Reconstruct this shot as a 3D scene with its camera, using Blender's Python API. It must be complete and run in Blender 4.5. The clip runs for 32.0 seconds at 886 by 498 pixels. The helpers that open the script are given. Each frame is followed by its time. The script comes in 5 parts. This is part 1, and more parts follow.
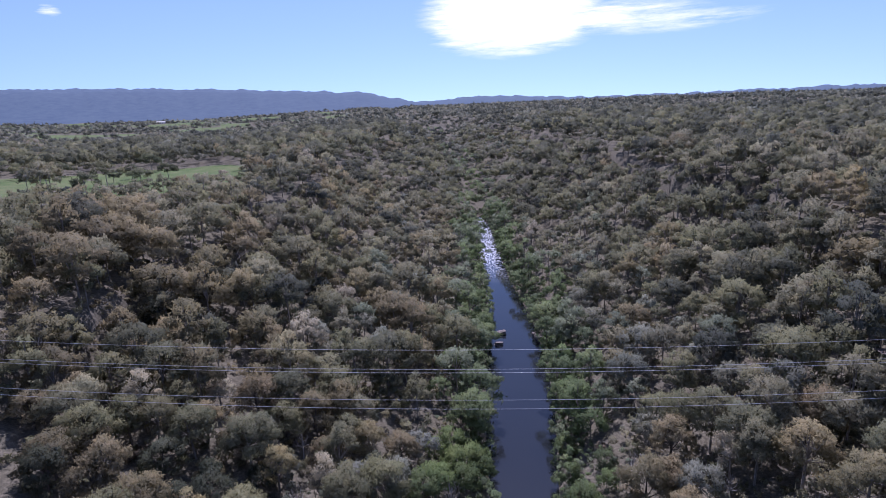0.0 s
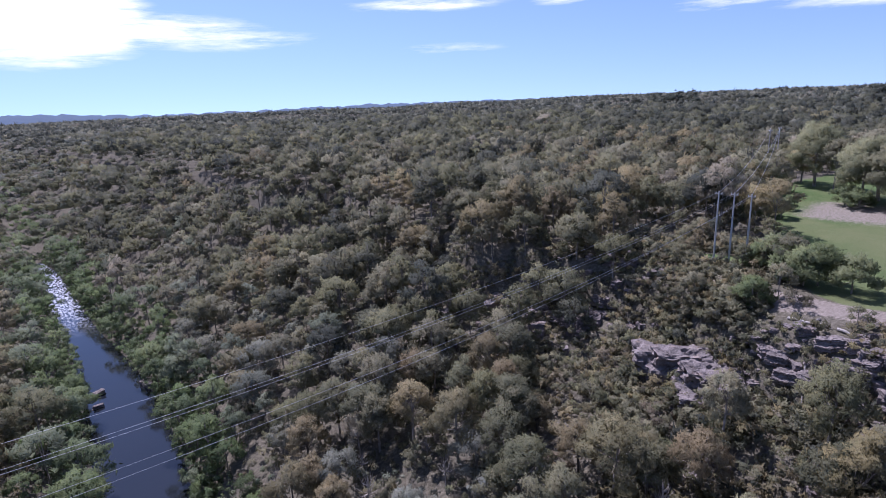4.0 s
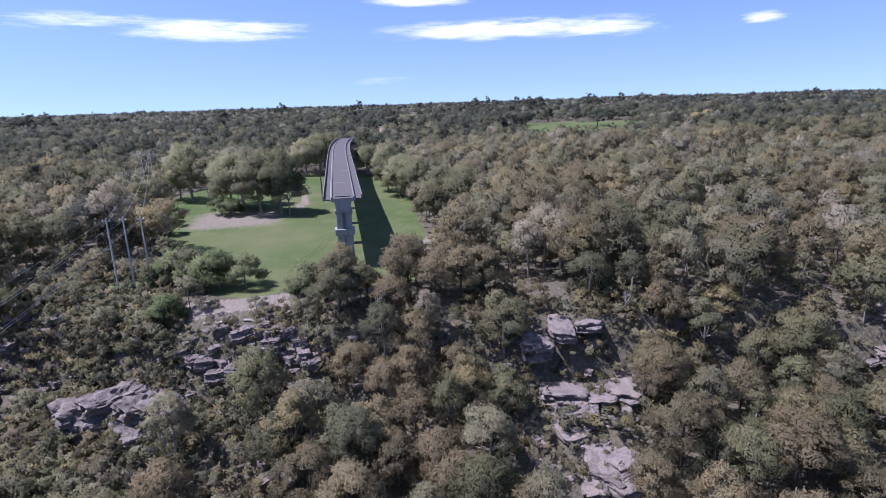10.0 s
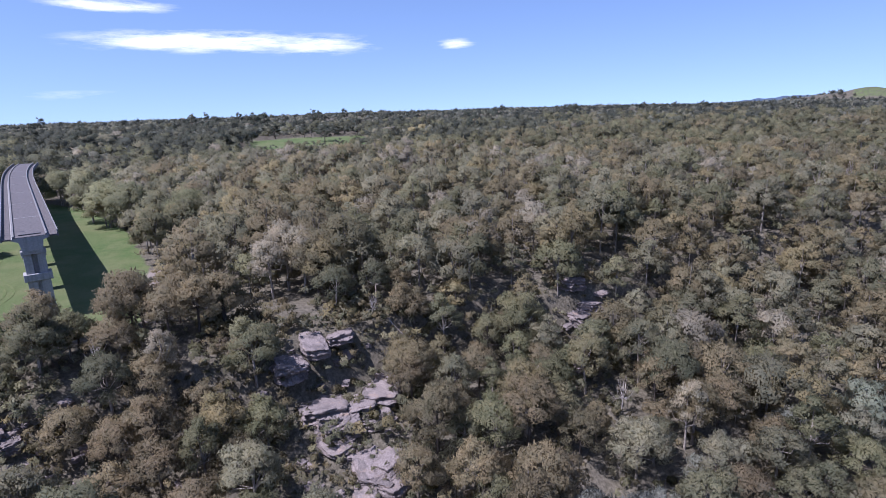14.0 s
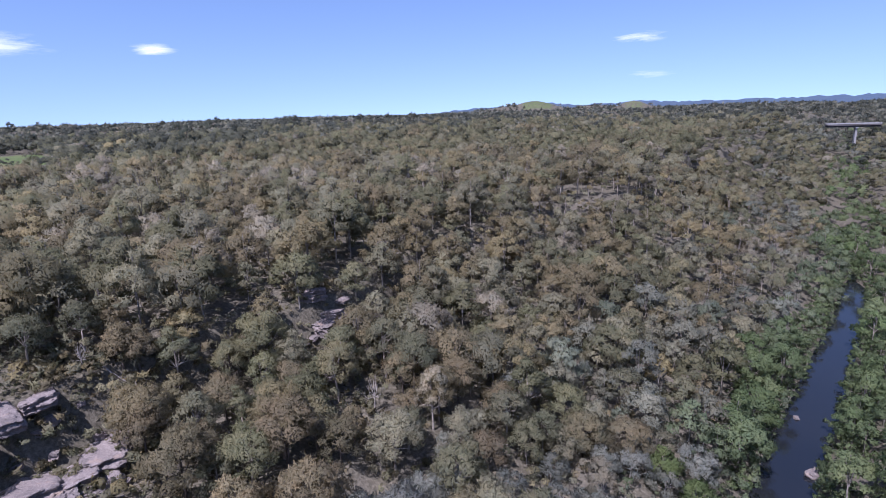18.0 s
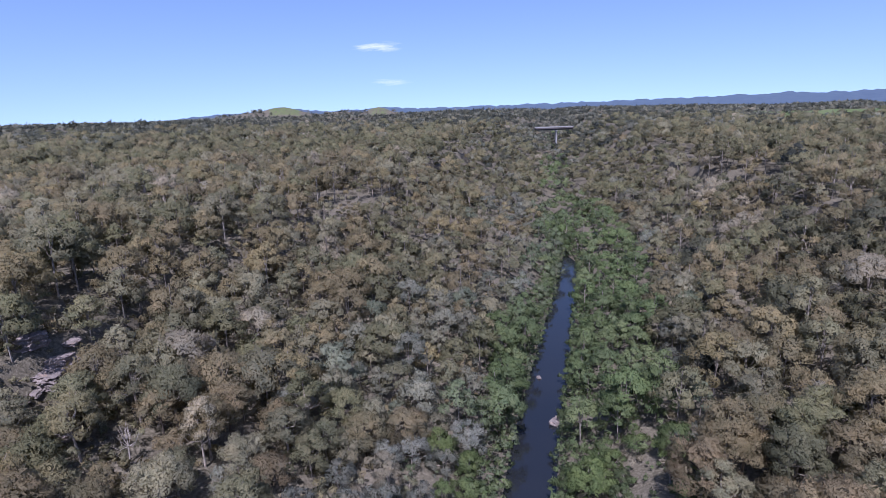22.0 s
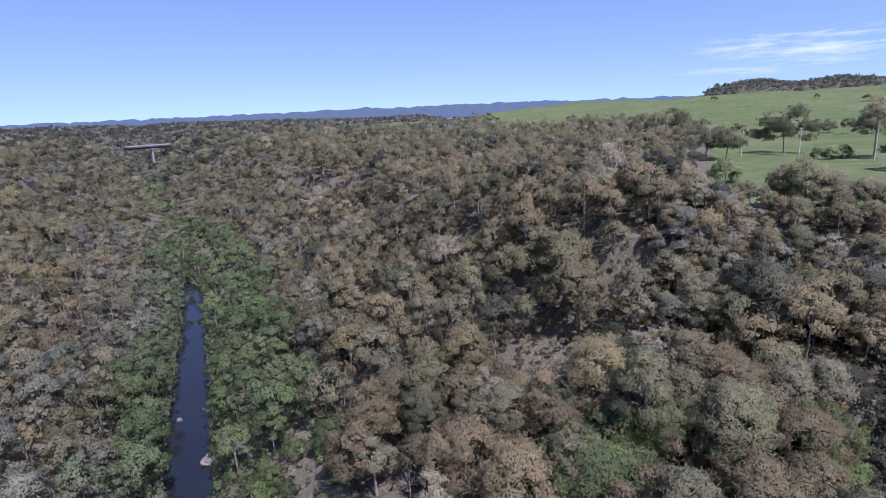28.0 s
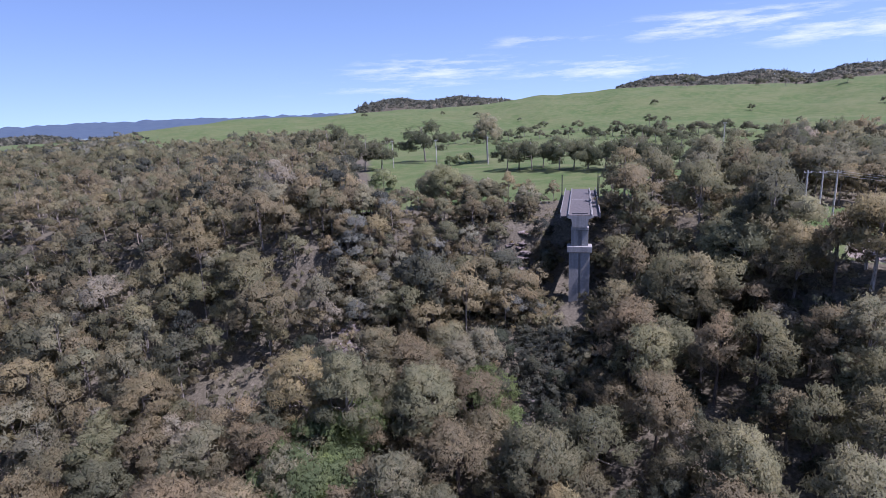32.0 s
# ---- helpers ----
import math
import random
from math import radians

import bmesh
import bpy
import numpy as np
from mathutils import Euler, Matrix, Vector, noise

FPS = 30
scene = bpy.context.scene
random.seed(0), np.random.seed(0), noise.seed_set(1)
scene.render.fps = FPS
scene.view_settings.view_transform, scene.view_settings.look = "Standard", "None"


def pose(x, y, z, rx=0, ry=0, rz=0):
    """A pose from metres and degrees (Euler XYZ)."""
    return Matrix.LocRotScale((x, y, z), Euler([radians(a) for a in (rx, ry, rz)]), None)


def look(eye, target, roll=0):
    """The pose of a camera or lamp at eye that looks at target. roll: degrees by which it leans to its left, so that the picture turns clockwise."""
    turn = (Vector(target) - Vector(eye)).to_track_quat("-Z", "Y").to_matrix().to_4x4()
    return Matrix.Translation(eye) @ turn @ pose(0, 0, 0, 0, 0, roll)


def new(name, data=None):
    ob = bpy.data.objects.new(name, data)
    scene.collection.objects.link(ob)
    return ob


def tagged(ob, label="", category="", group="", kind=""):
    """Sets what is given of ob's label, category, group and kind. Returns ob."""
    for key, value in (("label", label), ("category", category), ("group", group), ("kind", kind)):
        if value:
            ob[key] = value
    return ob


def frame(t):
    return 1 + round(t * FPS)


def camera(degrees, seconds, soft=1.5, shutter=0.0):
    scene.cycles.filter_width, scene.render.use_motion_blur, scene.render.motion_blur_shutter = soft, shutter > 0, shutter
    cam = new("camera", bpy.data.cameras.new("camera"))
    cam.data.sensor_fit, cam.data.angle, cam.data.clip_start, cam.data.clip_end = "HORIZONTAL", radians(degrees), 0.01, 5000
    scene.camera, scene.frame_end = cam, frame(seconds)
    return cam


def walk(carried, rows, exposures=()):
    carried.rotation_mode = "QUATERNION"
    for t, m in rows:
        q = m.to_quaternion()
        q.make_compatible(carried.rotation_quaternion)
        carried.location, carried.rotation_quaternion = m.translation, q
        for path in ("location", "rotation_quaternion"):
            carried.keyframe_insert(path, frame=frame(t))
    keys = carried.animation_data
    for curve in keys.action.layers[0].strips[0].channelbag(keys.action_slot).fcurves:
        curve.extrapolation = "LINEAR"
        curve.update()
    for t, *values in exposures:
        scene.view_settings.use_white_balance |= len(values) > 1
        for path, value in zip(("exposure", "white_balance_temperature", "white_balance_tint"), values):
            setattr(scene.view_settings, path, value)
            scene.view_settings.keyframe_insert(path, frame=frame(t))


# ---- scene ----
# The camera hovers over the gorge and turns to the right.
HOVER = (0.0, 0.0, 90.0)
PATH = [
    (0.0, 75.14, 2.16, 0.23),
    (0.5, 75.16, 2.16, -3.28),
    (1.0, 75.19, 2.21, -7.93),
    (1.5, 75.18, 2.19, -12.87),
    (2.0, 75.15, 2.22, -18.25),
    (2.5, 75.12, 2.22, -24.47),
    (3.0, 75.14, 2.21, -29.60),
    (3.5, 75.18, 2.30, -35.06),
    (5.5, 75.25, 2.38, -56.01),
    (6.0, 75.22, 2.49, -61.28),
    (6.5, 75.16, 2.44, -66.05),
    (7.0, 75.15, 2.21, -70.05),
    (7.5, 75.12, 2.05, -74.21),
    (8.0, 75.08, 2.01, -79.83),
    (8.5, 75.10, 1.93, -85.23),
    (9.0, 75.14, 1.93, -89.93),
    (9.5, 75.15, 1.94, -94.27),
    (10.0, 75.21, 1.85, -98.48),
    (10.5, 75.28, 1.88, -102.55),
    (11.0, 75.38, 1.87, -106.06),
    (11.5, 75.47, 1.88, -109.36),
    (12.0, 75.56, 1.84, -112.34),
    (12.5, 75.71, 1.78, -115.84),
    (13.0, 75.78, 1.89, -119.38),
    (13.5, 75.83, 1.96, -122.52),
    (15.5, 75.95, 1.84, -134.18),
    (16.0, 75.91, 2.01, -138.14),
    (16.5, 75.85, 2.26, -142.62),
    (17.0, 75.78, 2.38, -146.43),
    (17.5, 75.91, 2.35, -149.06),
    (18.0, 76.03, 2.09, -152.72),
    (18.5, 75.99, 2.11, -156.44),
    (19.0, 75.97, 2.04, -159.75),
    (19.5, 75.91, 2.04, -162.91),
    (20.0, 75.92, 2.16, -166.27),
    (20.5, 75.90, 2.25, -169.29),
    (21.0, 75.84, 2.14, -171.41),
    (21.5, 75.80, 2.03, -173.67),
    (22.0, 75.75, 2.00, -177.39),
    (22.5, 75.71, 1.97, -182.32),
    (23.0, 75.69, 1.97, -186.32),
    (23.5, 75.72, 1.73, -189.14),
    (24.0, 75.75, 1.64, -191.34),
    (24.5, 75.75, 1.73, -193.00),
    (26.5, 75.84, 2.10, -201.83),
    (27.0, 75.84, 2.23, -206.76),
    (27.5, 75.78, 2.33, -212.18),
    (28.0, 75.75, 2.25, -215.85),
    (28.5, 75.80, 2.18, -219.81),
    (29.0, 75.82, 2.22, -224.70),
    (29.5, 75.86, 2.25, -229.05),
    (30.0, 75.92, 2.29, -233.46),
    (30.5, 75.95, 2.32, -238.43),
    (31.0, 75.98, 2.39, -243.24),
    (31.5, 76.00, 2.49, -246.41),
    (32.0, 76.02, 2.45, -248.76),
]

cam = camera(76.8, 32.0, 0.9)
walk(cam, [(t, pose(*HOVER, rx, ry, rz)) for t, rx, ry, rz in PATH], [(0.0, 0.60, 5400, 33), (3.0, 0.63, 5430, 32), (7.0, 0.77, 5520, 29), (13.0, 0.82, 5500, 28), (18.0, 0.85, 5470, 30), (24.0, 0.82, 5470, 30), (32.0, 0.81, 5560, 33)])

# ---------------------------------------------------------------- light
SUN_BEARING, SUN_HEIGHT = 2.0, 61.0
SKY, SUNLIGHT = 0.094, 4.5


def heading(bearing, dist):
    """x, y at a bearing (degrees clockwise from +y) and distance from the middle."""
    return dist * math.sin(radians(bearing)), dist * math.cos(radians(bearing))


sun = new("sun", bpy.data.lights.new("sun", "SUN"))
sx, sy = heading(SUN_BEARING, math.cos(radians(SUN_HEIGHT)))
sun.matrix_world = look((sx * 300, sy * 300, 300 * math.sin(radians(SUN_HEIGHT))), (0, 0, 0))
sun.data.energy, sun.data.angle, sun.data.color = SUNLIGHT, radians(0.53), (1.0, 0.955, 0.88)


class Nodes:
    """Short hand for building node trees."""

    def __init__(self, tree):
        self.tree = tree
        tree.nodes.clear()

    def add(self, kind, **settings):
        node = self.tree.nodes.new(kind)
        for key, value in settings.items():
            if key in node.inputs:
                self.put(node.inputs[key], value)
            else:
                setattr(node, key, value)
        return node

    def put(self, socket, value):
        if isinstance(value, bpy.types.NodeSocket):
            self.tree.links.new(value, socket)
        else:
            socket.default_value = value

    def math(self, op, a, b=0.0, clamp=False):
        node = self.tree.nodes.new("ShaderNodeMath")
        node.operation, node.use_clamp = op, clamp
        self.put(node.inputs[0], a)
        self.put(node.inputs[1], b)
        return node.outputs[0]

    def mix(self, fac, a, b, blend="MIX"):
        node = self.tree.nodes.new("ShaderNodeMix")
        node.data_type, node.blend_type = "RGBA", blend
        self.put(node.inputs[0], fac)
        self.put(node.inputs[6], a if isinstance(a, bpy.types.NodeSocket) else (*a, 1))
        self.put(node.inputs[7], b if isinstance(b, bpy.types.NodeSocket) else (*b, 1))
        return node.outputs[2]

    def ramp(self, fac, stops, constant=False):
        node = self.tree.nodes.new("ShaderNodeValToRGB")
        el = node.color_ramp.elements
        while len(el) < len(stops):
            el.new(0.5)
        for e, (at, col) in zip(el, stops):
            e.position, e.color = at, (*col, 1) if len(col) == 3 else col
        node.color_ramp.interpolation = "CONSTANT" if constant else "LINEAR"
        self.put(node.inputs[0], fac)
        return node.outputs[0]

    def noise(self, vec, scale, detail=3.0, rough=0.55):
        node = self.tree.nodes.new("ShaderNodeTexNoise")
        self.put(node.inputs["Vector"], vec)
        node.inputs["Scale"].default_value, node.inputs["Detail"].default_value = scale, detail
        node.inputs["Roughness"].default_value = rough
        return node.outputs[0]

    def scaled(self, vec, s):
        node = self.tree.nodes.new("ShaderNodeMapping")
        self.put(node.inputs["Vector"], vec)
        node.inputs["Scale"].default_value = s
        return node.outputs[0]


world = bpy.data.worlds.new("sky")
world.use_nodes = True
scene.world = world
n = Nodes(world.node_tree)
sky = n.add("ShaderNodeTexSky", sky_type="NISHITA", sun_disc=False, sun_elevation=radians(SUN_HEIGHT),
            sun_rotation=radians(SUN_BEARING), altitude=200.0, air_density=1.0, dust_density=0.3, ozone_density=1.6)
way = n.add("ShaderNodeTexCoord").outputs["Generated"]
lift = n.add("ShaderNodeVectorMath", operation="ADD")
n.put(lift.inputs[0], way)
lift.inputs[1].default_value = (0, 0, 0.13)
n.put(sky.inputs[0], lift.outputs[0])
sep = n.add("ShaderNodeSeparateXYZ", Vector=way)
bearing = n.math("MULTIPLY", n.math("ARCTAN2", sep.outputs[0], sep.outputs[1]), 57.29578)
height = n.math("MULTIPLY", n.math("ARCSINE", sep.outputs[2]), 57.29578)
streak = n.noise(n.scaled(way, (9, 9, 75)), 1.0, 7.0, 0.66)
# Wisps of cloud: bearing, height, half width, half height (degrees), thickness.
CLOUDS = [(6.6, 7.6, 9.5, 4.2, 2.6), (4.0, 6.0, 6, 2.2, 1.6), (14.5, 6.9, 11, 1.7, 1.3), (22, 6.3, 8, 0.8, 0.9), (20, 5.9, 8, 0.9, 0.9), (326.7, 8.1, 1.2, 0.6, 1.2), (39.4, 8.9, 8.5, 0.8, 1.2), (52.1, 8.6, 3.4, 0.5, 1.0),
          (41.3, 4.9, 6.0, 0.6, 0.7), (68, 7.3, 8, 0.9, 1.0), (78.1, 6.8, 10, 1.2, 1.2), (92.7, 2.1, 5, 0.5, 0.35), (96.5, 9.2, 6, 0.7, 1.2), (104, 6.5, 13, 1.2, 1.3), (113.5, 6.2, 7, 1.2, 1.1),
          (126.7, 6.0, 2.3, 0.6, 1.2), (171.2, 5.8, 3.0, 0.6, 1.1), (172, 2.5, 3.0, 0.4, 0.6), (248.1, 3.9, 11, 1.7, 0.62), (244.7, 2.4, 15, 1.0, 0.45), (262.8, 3.2, 11, 1.4, 0.62), (274.5, 6.3, 12, 1.6, 0.72), (283, 5.0, 10, 1.5, 0.65), (258, 6.0, 8, 0.7, 0.45),
          (140, 16, 30, 3, 0.5), (230, 22, 30, 4, 0.5), (310, 14, 25, 3, 0.5)]
cover = None
for b, h, w, t, thick in CLOUDS:
    across = n.math("SUBTRACT", bearing, b)
    across = n.math("SUBTRACT", n.math("MODULO", n.math("ADD", across, 540.0), 360.0), 180.0)
    one = n.math("ADD", n.math("POWER", n.math("ABSOLUTE", n.math("DIVIDE", across, w)), 2.0),
                 n.math("POWER", n.math("ABSOLUTE", n.math("DIVIDE", n.math("SUBTRACT", height, h), t)), 2.0))
    one = n.math("MULTIPLY", n.math("SUBTRACT", 1.0, one, clamp=True), thick)
    cover = one if cover is None else n.math("MAXIMUM", cover, one)
torn = n.math("MULTIPLY", n.math("SUBTRACT", streak, 0.54), 3.6)
body = n.math("ADD", n.math("MULTIPLY", cover, 0.75), torn, clamp=True)
cover = n.math("MULTIPLY", body, n.math("MULTIPLY", cover, 0.95, clamp=True))
cover = n.math("MULTIPLY", cover, 0.92)
white = n.mix(cover, sky.outputs[0], (8.6, 8.7, 9.0))
back = n.add("ShaderNodeBackground", Color=white, Strength=SKY)
n.tree.links.new(back.outputs[0], n.add("ShaderNodeOutputWorld").inputs[0])

# ---------------------------------------------------------------- materials


def material(name):
    m = bpy.data.materials.new(name)
    m.use_nodes = True
    return m, Nodes(m.node_tree)


def finish(n, color, rough=0.85, bump=None, strength=0.5, dist=0.1, metal=0.0, spec=0.3):
    bsdf = n.add("ShaderNodeBsdfPrincipled", **{"Base Color": color if isinstance(color, bpy.types.NodeSocket) else (*color, 1),
                                               "Roughness": rough, "Metallic": metal})
    bsdf.inputs["Specular IOR Level"].default_value = spec
    if bump is not None:
        b = n.add("ShaderNodeBump", Strength=strength, Distance=dist, Height=bump)
        n.put(bsdf.inputs["Normal"], b.outputs[0])
    n.tree.links.new(bsdf.outputs[0], n.add("ShaderNodeOutputMaterial").inputs[0])


def place_of(n):
    return n.add("ShaderNodeNewGeometry").outputs["Position"]


def leaf_material(name, stops, per_tree=True, bright=1.0, through_light=0.55, twig=4.4, gaps=0.49):
    """Foliage: one hue a tree, small shifts from spray to spray, light passing through."""
    m, n = material(name)
    if per_tree:
        tone = n.add("ShaderNodeObjectInfo").outputs["Random"]
    else:
        tone = n.add("ShaderNodeAttribute", attribute_name="tone").outputs["Fac"]
    col = n.ramp(tone, stops)
    value = n.math("FRACT", n.math("MULTIPLY", tone, 53.7))
    col = n.mix(1.0, col, n.ramp(value, [(0, (0.76, 0.76, 0.77)), (1, (1.2, 1.19, 1.16))]), "MULTIPLY")
    spray = n.add("ShaderNodeNewGeometry").outputs["Random Per Island"]
    col = n.mix(1.0, col, n.ramp(spray, [(0, (0.9, 0.9, 0.9)), (0.6, (1.0, 1.0, 1.0)), (1, (1.12, 1.11, 1.08))]), "MULTIPLY")
    patch = n.noise(place_of(n), 0.35, 2.0)
    col = n.mix(1.0, col, n.ramp(patch, [(0.25, (0.75, 0.8, 0.8)), (0.75, (1.2, 1.12, 1.05))]), "MULTIPLY")
    twigs = n.noise(place_of(n), 2.4, 3.0, 0.7)
    col = n.mix(1.0, col, n.ramp(twigs, [(0.3, (0.82, 0.82, 0.82)), (0.55, (1.03, 1.03, 1.03)), (0.75, (1.2, 1.19, 1.16))]), "MULTIPLY")
    col = n.mix(1.0, col, (1.24 * bright, 1.225 * bright, 1.25 * bright), "MULTIPLY")
    one = n.add("ShaderNodeBsdfPrincipled", **{"Base Color": col, "Roughness": 0.7})
    n.put(one.inputs["Normal"], n.add("ShaderNodeBump", Strength=0.5, Distance=0.2, Height=twigs).outputs[0])
    one.inputs["Specular IOR Level"].default_value = 0.25
    two = n.add("ShaderNodeBsdfTranslucent", Color=col)
    mix = n.add("ShaderNodeMixShader", Fac=through_light)
    n.tree.links.new(one.outputs[0], mix.inputs[1])
    n.tree.links.new(two.outputs[0], mix.inputs[2])
    # ragged gaps between the leaves of a spray
    leafy = n.math("MULTIPLY", n.math("SUBTRACT", n.noise(n.scaled(place_of(n), (1.0, 1.0, 0.65)), twig, 2.0, 0.6), gaps - 0.02), 25.0, clamp=True)
    open_spray = n.add("ShaderNodeMixShader", Fac=leafy)
    n.tree.links.new(n.add("ShaderNodeBsdfTransparent").outputs[0], open_spray.inputs[1])
    n.tree.links.new(mix.outputs[0], open_spray.inputs[2])
    n.tree.links.new(open_spray.outputs[0], n.add("ShaderNodeOutputMaterial").inputs[0])
    return m


OLIVE, GREY, RUST, YELLOW = (0.142, 0.145, 0.082), (0.198, 0.192, 0.130), (0.184, 0.160, 0.098), (0.225, 0.200, 0.105)
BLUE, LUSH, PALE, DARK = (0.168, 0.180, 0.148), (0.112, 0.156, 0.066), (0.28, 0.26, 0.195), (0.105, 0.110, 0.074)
gum_leaf = leaf_material("gum_leaf", [(0, DARK), (0.25, OLIVE), (0.5, GREY), (0.72, OLIVE), (0.86, RUST), (1, YELLOW)], bright=1.15)
rust_leaf = leaf_material("rust_leaf", [(0, OLIVE), (0.35, (0.142, 0.124, 0.078)), (0.7, RUST), (1, (0.180, 0.150, 0.094))], bright=1.15)
blossom_leaf = leaf_material("blossom_leaf", [(0, (0.25, 0.23, 0.165)), (1, (0.33, 0.305, 0.225))])
wattle_leaf = leaf_material("wattle_leaf", [(0, GREY), (0.4, BLUE), (1, (0.175, 0.185, 0.165))], bright=1.10)
river_leaf = leaf_material("river_leaf", [(0, (0.085, 0.112, 0.055)), (0.5, (0.122, 0.164, 0.066)), (1, (0.16, 0.205, 0.078))])
shrub_leaf = leaf_material("shrub_leaf", [(0, DARK), (0.4, (0.115, 0.122, 0.07)), (0.75, GREY), (1, (0.16, 0.13, 0.095))], bright=1.15)
bush_green = leaf_material("bush_green", [(0, (0.12, 0.15, 0.072)), (0.5, (0.145, 0.178, 0.085)), (1, (0.18, 0.20, 0.11))], bright=1.10)
# foliage coloured dark to stand in for shade in the western gullies
shade_toned_leaf = leaf_material("shade_toned_leaf", [(0, (0.045, 0.056, 0.038)), (1, (0.085, 0.092, 0.062))])
broad_leaf = leaf_material("broad_leaf", [(0, (0.135, 0.142, 0.076)), (0.5, (0.155, 0.160, 0.095)), (1, (0.175, 0.172, 0.105))], bright=1.38)
paddock_leaf = leaf_material("paddock_leaf", [(0, (0.078, 0.090, 0.050)), (0.6, (0.098, 0.108, 0.062)), (1, (0.125, 0.124, 0.078))])
far_leaf = leaf_material("far_leaf", [(0, (0.055, 0.066, 0.05)), (0.6, (0.08, 0.09, 0.066)), (1, (0.115, 0.118, 0.085))])
# tone: 0 painted shade, to 0.6 gums, 0.7 wattle and painted haze, 0.8 lush, 0.9 to 1 blossom
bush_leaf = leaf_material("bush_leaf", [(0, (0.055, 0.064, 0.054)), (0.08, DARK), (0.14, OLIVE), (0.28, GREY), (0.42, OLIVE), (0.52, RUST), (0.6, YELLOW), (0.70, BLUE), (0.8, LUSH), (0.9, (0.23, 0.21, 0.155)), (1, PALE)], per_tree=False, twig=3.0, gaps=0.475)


def bark_material(name, dark, light):
    m, n = material(name)
    p = place_of(n)
    grain = n.noise(n.scaled(p, (3, 3, 0.6)), 1.5, 4.0)
    col = n.mix(n.ramp(grain, [(0.35, (0, 0, 0)), (0.7, (1, 1, 1))]), dark, light)
    col = n.mix(1.0, col, n.ramp(n.add("ShaderNodeObjectInfo").outputs["Random"], [(0, (0.6, 0.6, 0.6)), (1, (1.25, 1.2, 1.15))]), "MULTIPLY")
    finish(n, col, 0.9, grain, 0.6, 0.05)
    return m


gum_bark = bark_material("gum_bark", (0.13, 0.11, 0.09), (0.46, 0.425, 0.38))
dark_bark = bark_material("dark_bark", (0.045, 0.038, 0.032), (0.15, 0.125, 0.105))
dead_wood = bark_material("dead_wood", (0.20, 0.185, 0.17), (0.46, 0.43, 0.40))


def ground_material():
    """Litter, sandy soil and rock under the bush; grass where the ground is cleared; bare earth on tracks."""
    m, n = material("ground")
    p = place_of(n)
    fine, broad, wide = n.noise(p, 1.6, 5.0, 0.7), n.noise(p, 0.11, 4.0), n.noise(p, 0.018, 3.0)
    litter = n.ramp(fine, [(0.25, (0.036, 0.033, 0.024)), (0.5, (0.095, 0.084, 0.060)), (0.75, (0.205, 0.18, 0.138))])
    litter = n.mix(n.ramp(broad, [(0.42, (0, 0, 0)), (0.65, (1, 1, 1))]), litter, n.ramp(fine, [(0.3, (0.055, 0.05, 0.037)), (0.7, (0.165, 0.145, 0.112))]))
    grass = n.ramp(fine, [(0.25, (0.045, 0.070, 0.024)), (0.55, (0.071, 0.106, 0.036)), (0.8, (0.115, 0.148, 0.06))])
    grass = n.mix(n.ramp(broad, [(0.42, (0, 0, 0)), (0.74, (0.55, 0.55, 0.55))]), grass, (0.165, 0.155, 0.08))
    grass = n.mix(n.ramp(wide, [(0.42, (0, 0, 0)), (0.68, (0.6, 0.6, 0.6))]), grass, (0.125, 0.132, 0.062))
    earth = n.ramp(fine, [(0.3, (0.125, 0.105, 0.088)), (0.7, (0.28, 0.238, 0.20))])
    green = n.add("ShaderNodeAttribute", attribute_name="cleared").outputs["Fac"]
    bare = n.add("ShaderNodeAttribute", attribute_name="bare").outputs["Fac"]
    ragged = n.math("MULTIPLY", n.math("SUBTRACT", broad, 0.5), 0.9)
    green = n.ramp(n.math("ADD", green, ragged), [(0.42, (0, 0, 0)), (0.58, (1, 1, 1))])
    bare = n.ramp(n.math("ADD", bare, n.math("MULTIPLY", n.math("SUBTRACT", fine, 0.5), 0.9)), [(0.40, (0, 0, 0)), (0.62, (1, 1, 1))])
    col = n.mix(bare, n.mix(green, litter, grass), earth)
    finish(n, col, 0.95, fine, 0.8, 0.3, spec=0.1)
    return m


def rock_material(name, stained):
    """Bedded sandstone, more or less covered in dark lichen."""
    m, n = material(name)
    p = place_of(n)
    beds = n.noise(n.scaled(p, (0.25, 0.25, 2.2)), 1.0, 5.0, 0.6)
    stain, fine = n.noise(p, 0.45, 4.0), n.noise(p, 3.5, 5.0, 0.65)
    col = n.ramp(fine, [(0.25, (0.125, 0.102, 0.093)), (0.5, (0.215, 0.181, 0.167)), (0.8, (0.34, 0.292, 0.27))])
    col = n.mix(n.ramp(stain, [(0.62 - stained, (0, 0, 0)), (0.74 - stained, (1, 1, 1))]), col, n.ramp(fine, [(0.3, (0.095, 0.081, 0.076)), (0.7, (0.20, 0.172, 0.160))]))
    col = n.mix(n.ramp(beds, [(0.58, (0, 0, 0)), (0.72, (0.7, 0.7, 0.7))]), col, (0.30, 0.215, 0.155))
    finish(n, col, 0.92, n.math("ADD", fine, beds), 0.9, 0.25, spec=0.15)
    return m


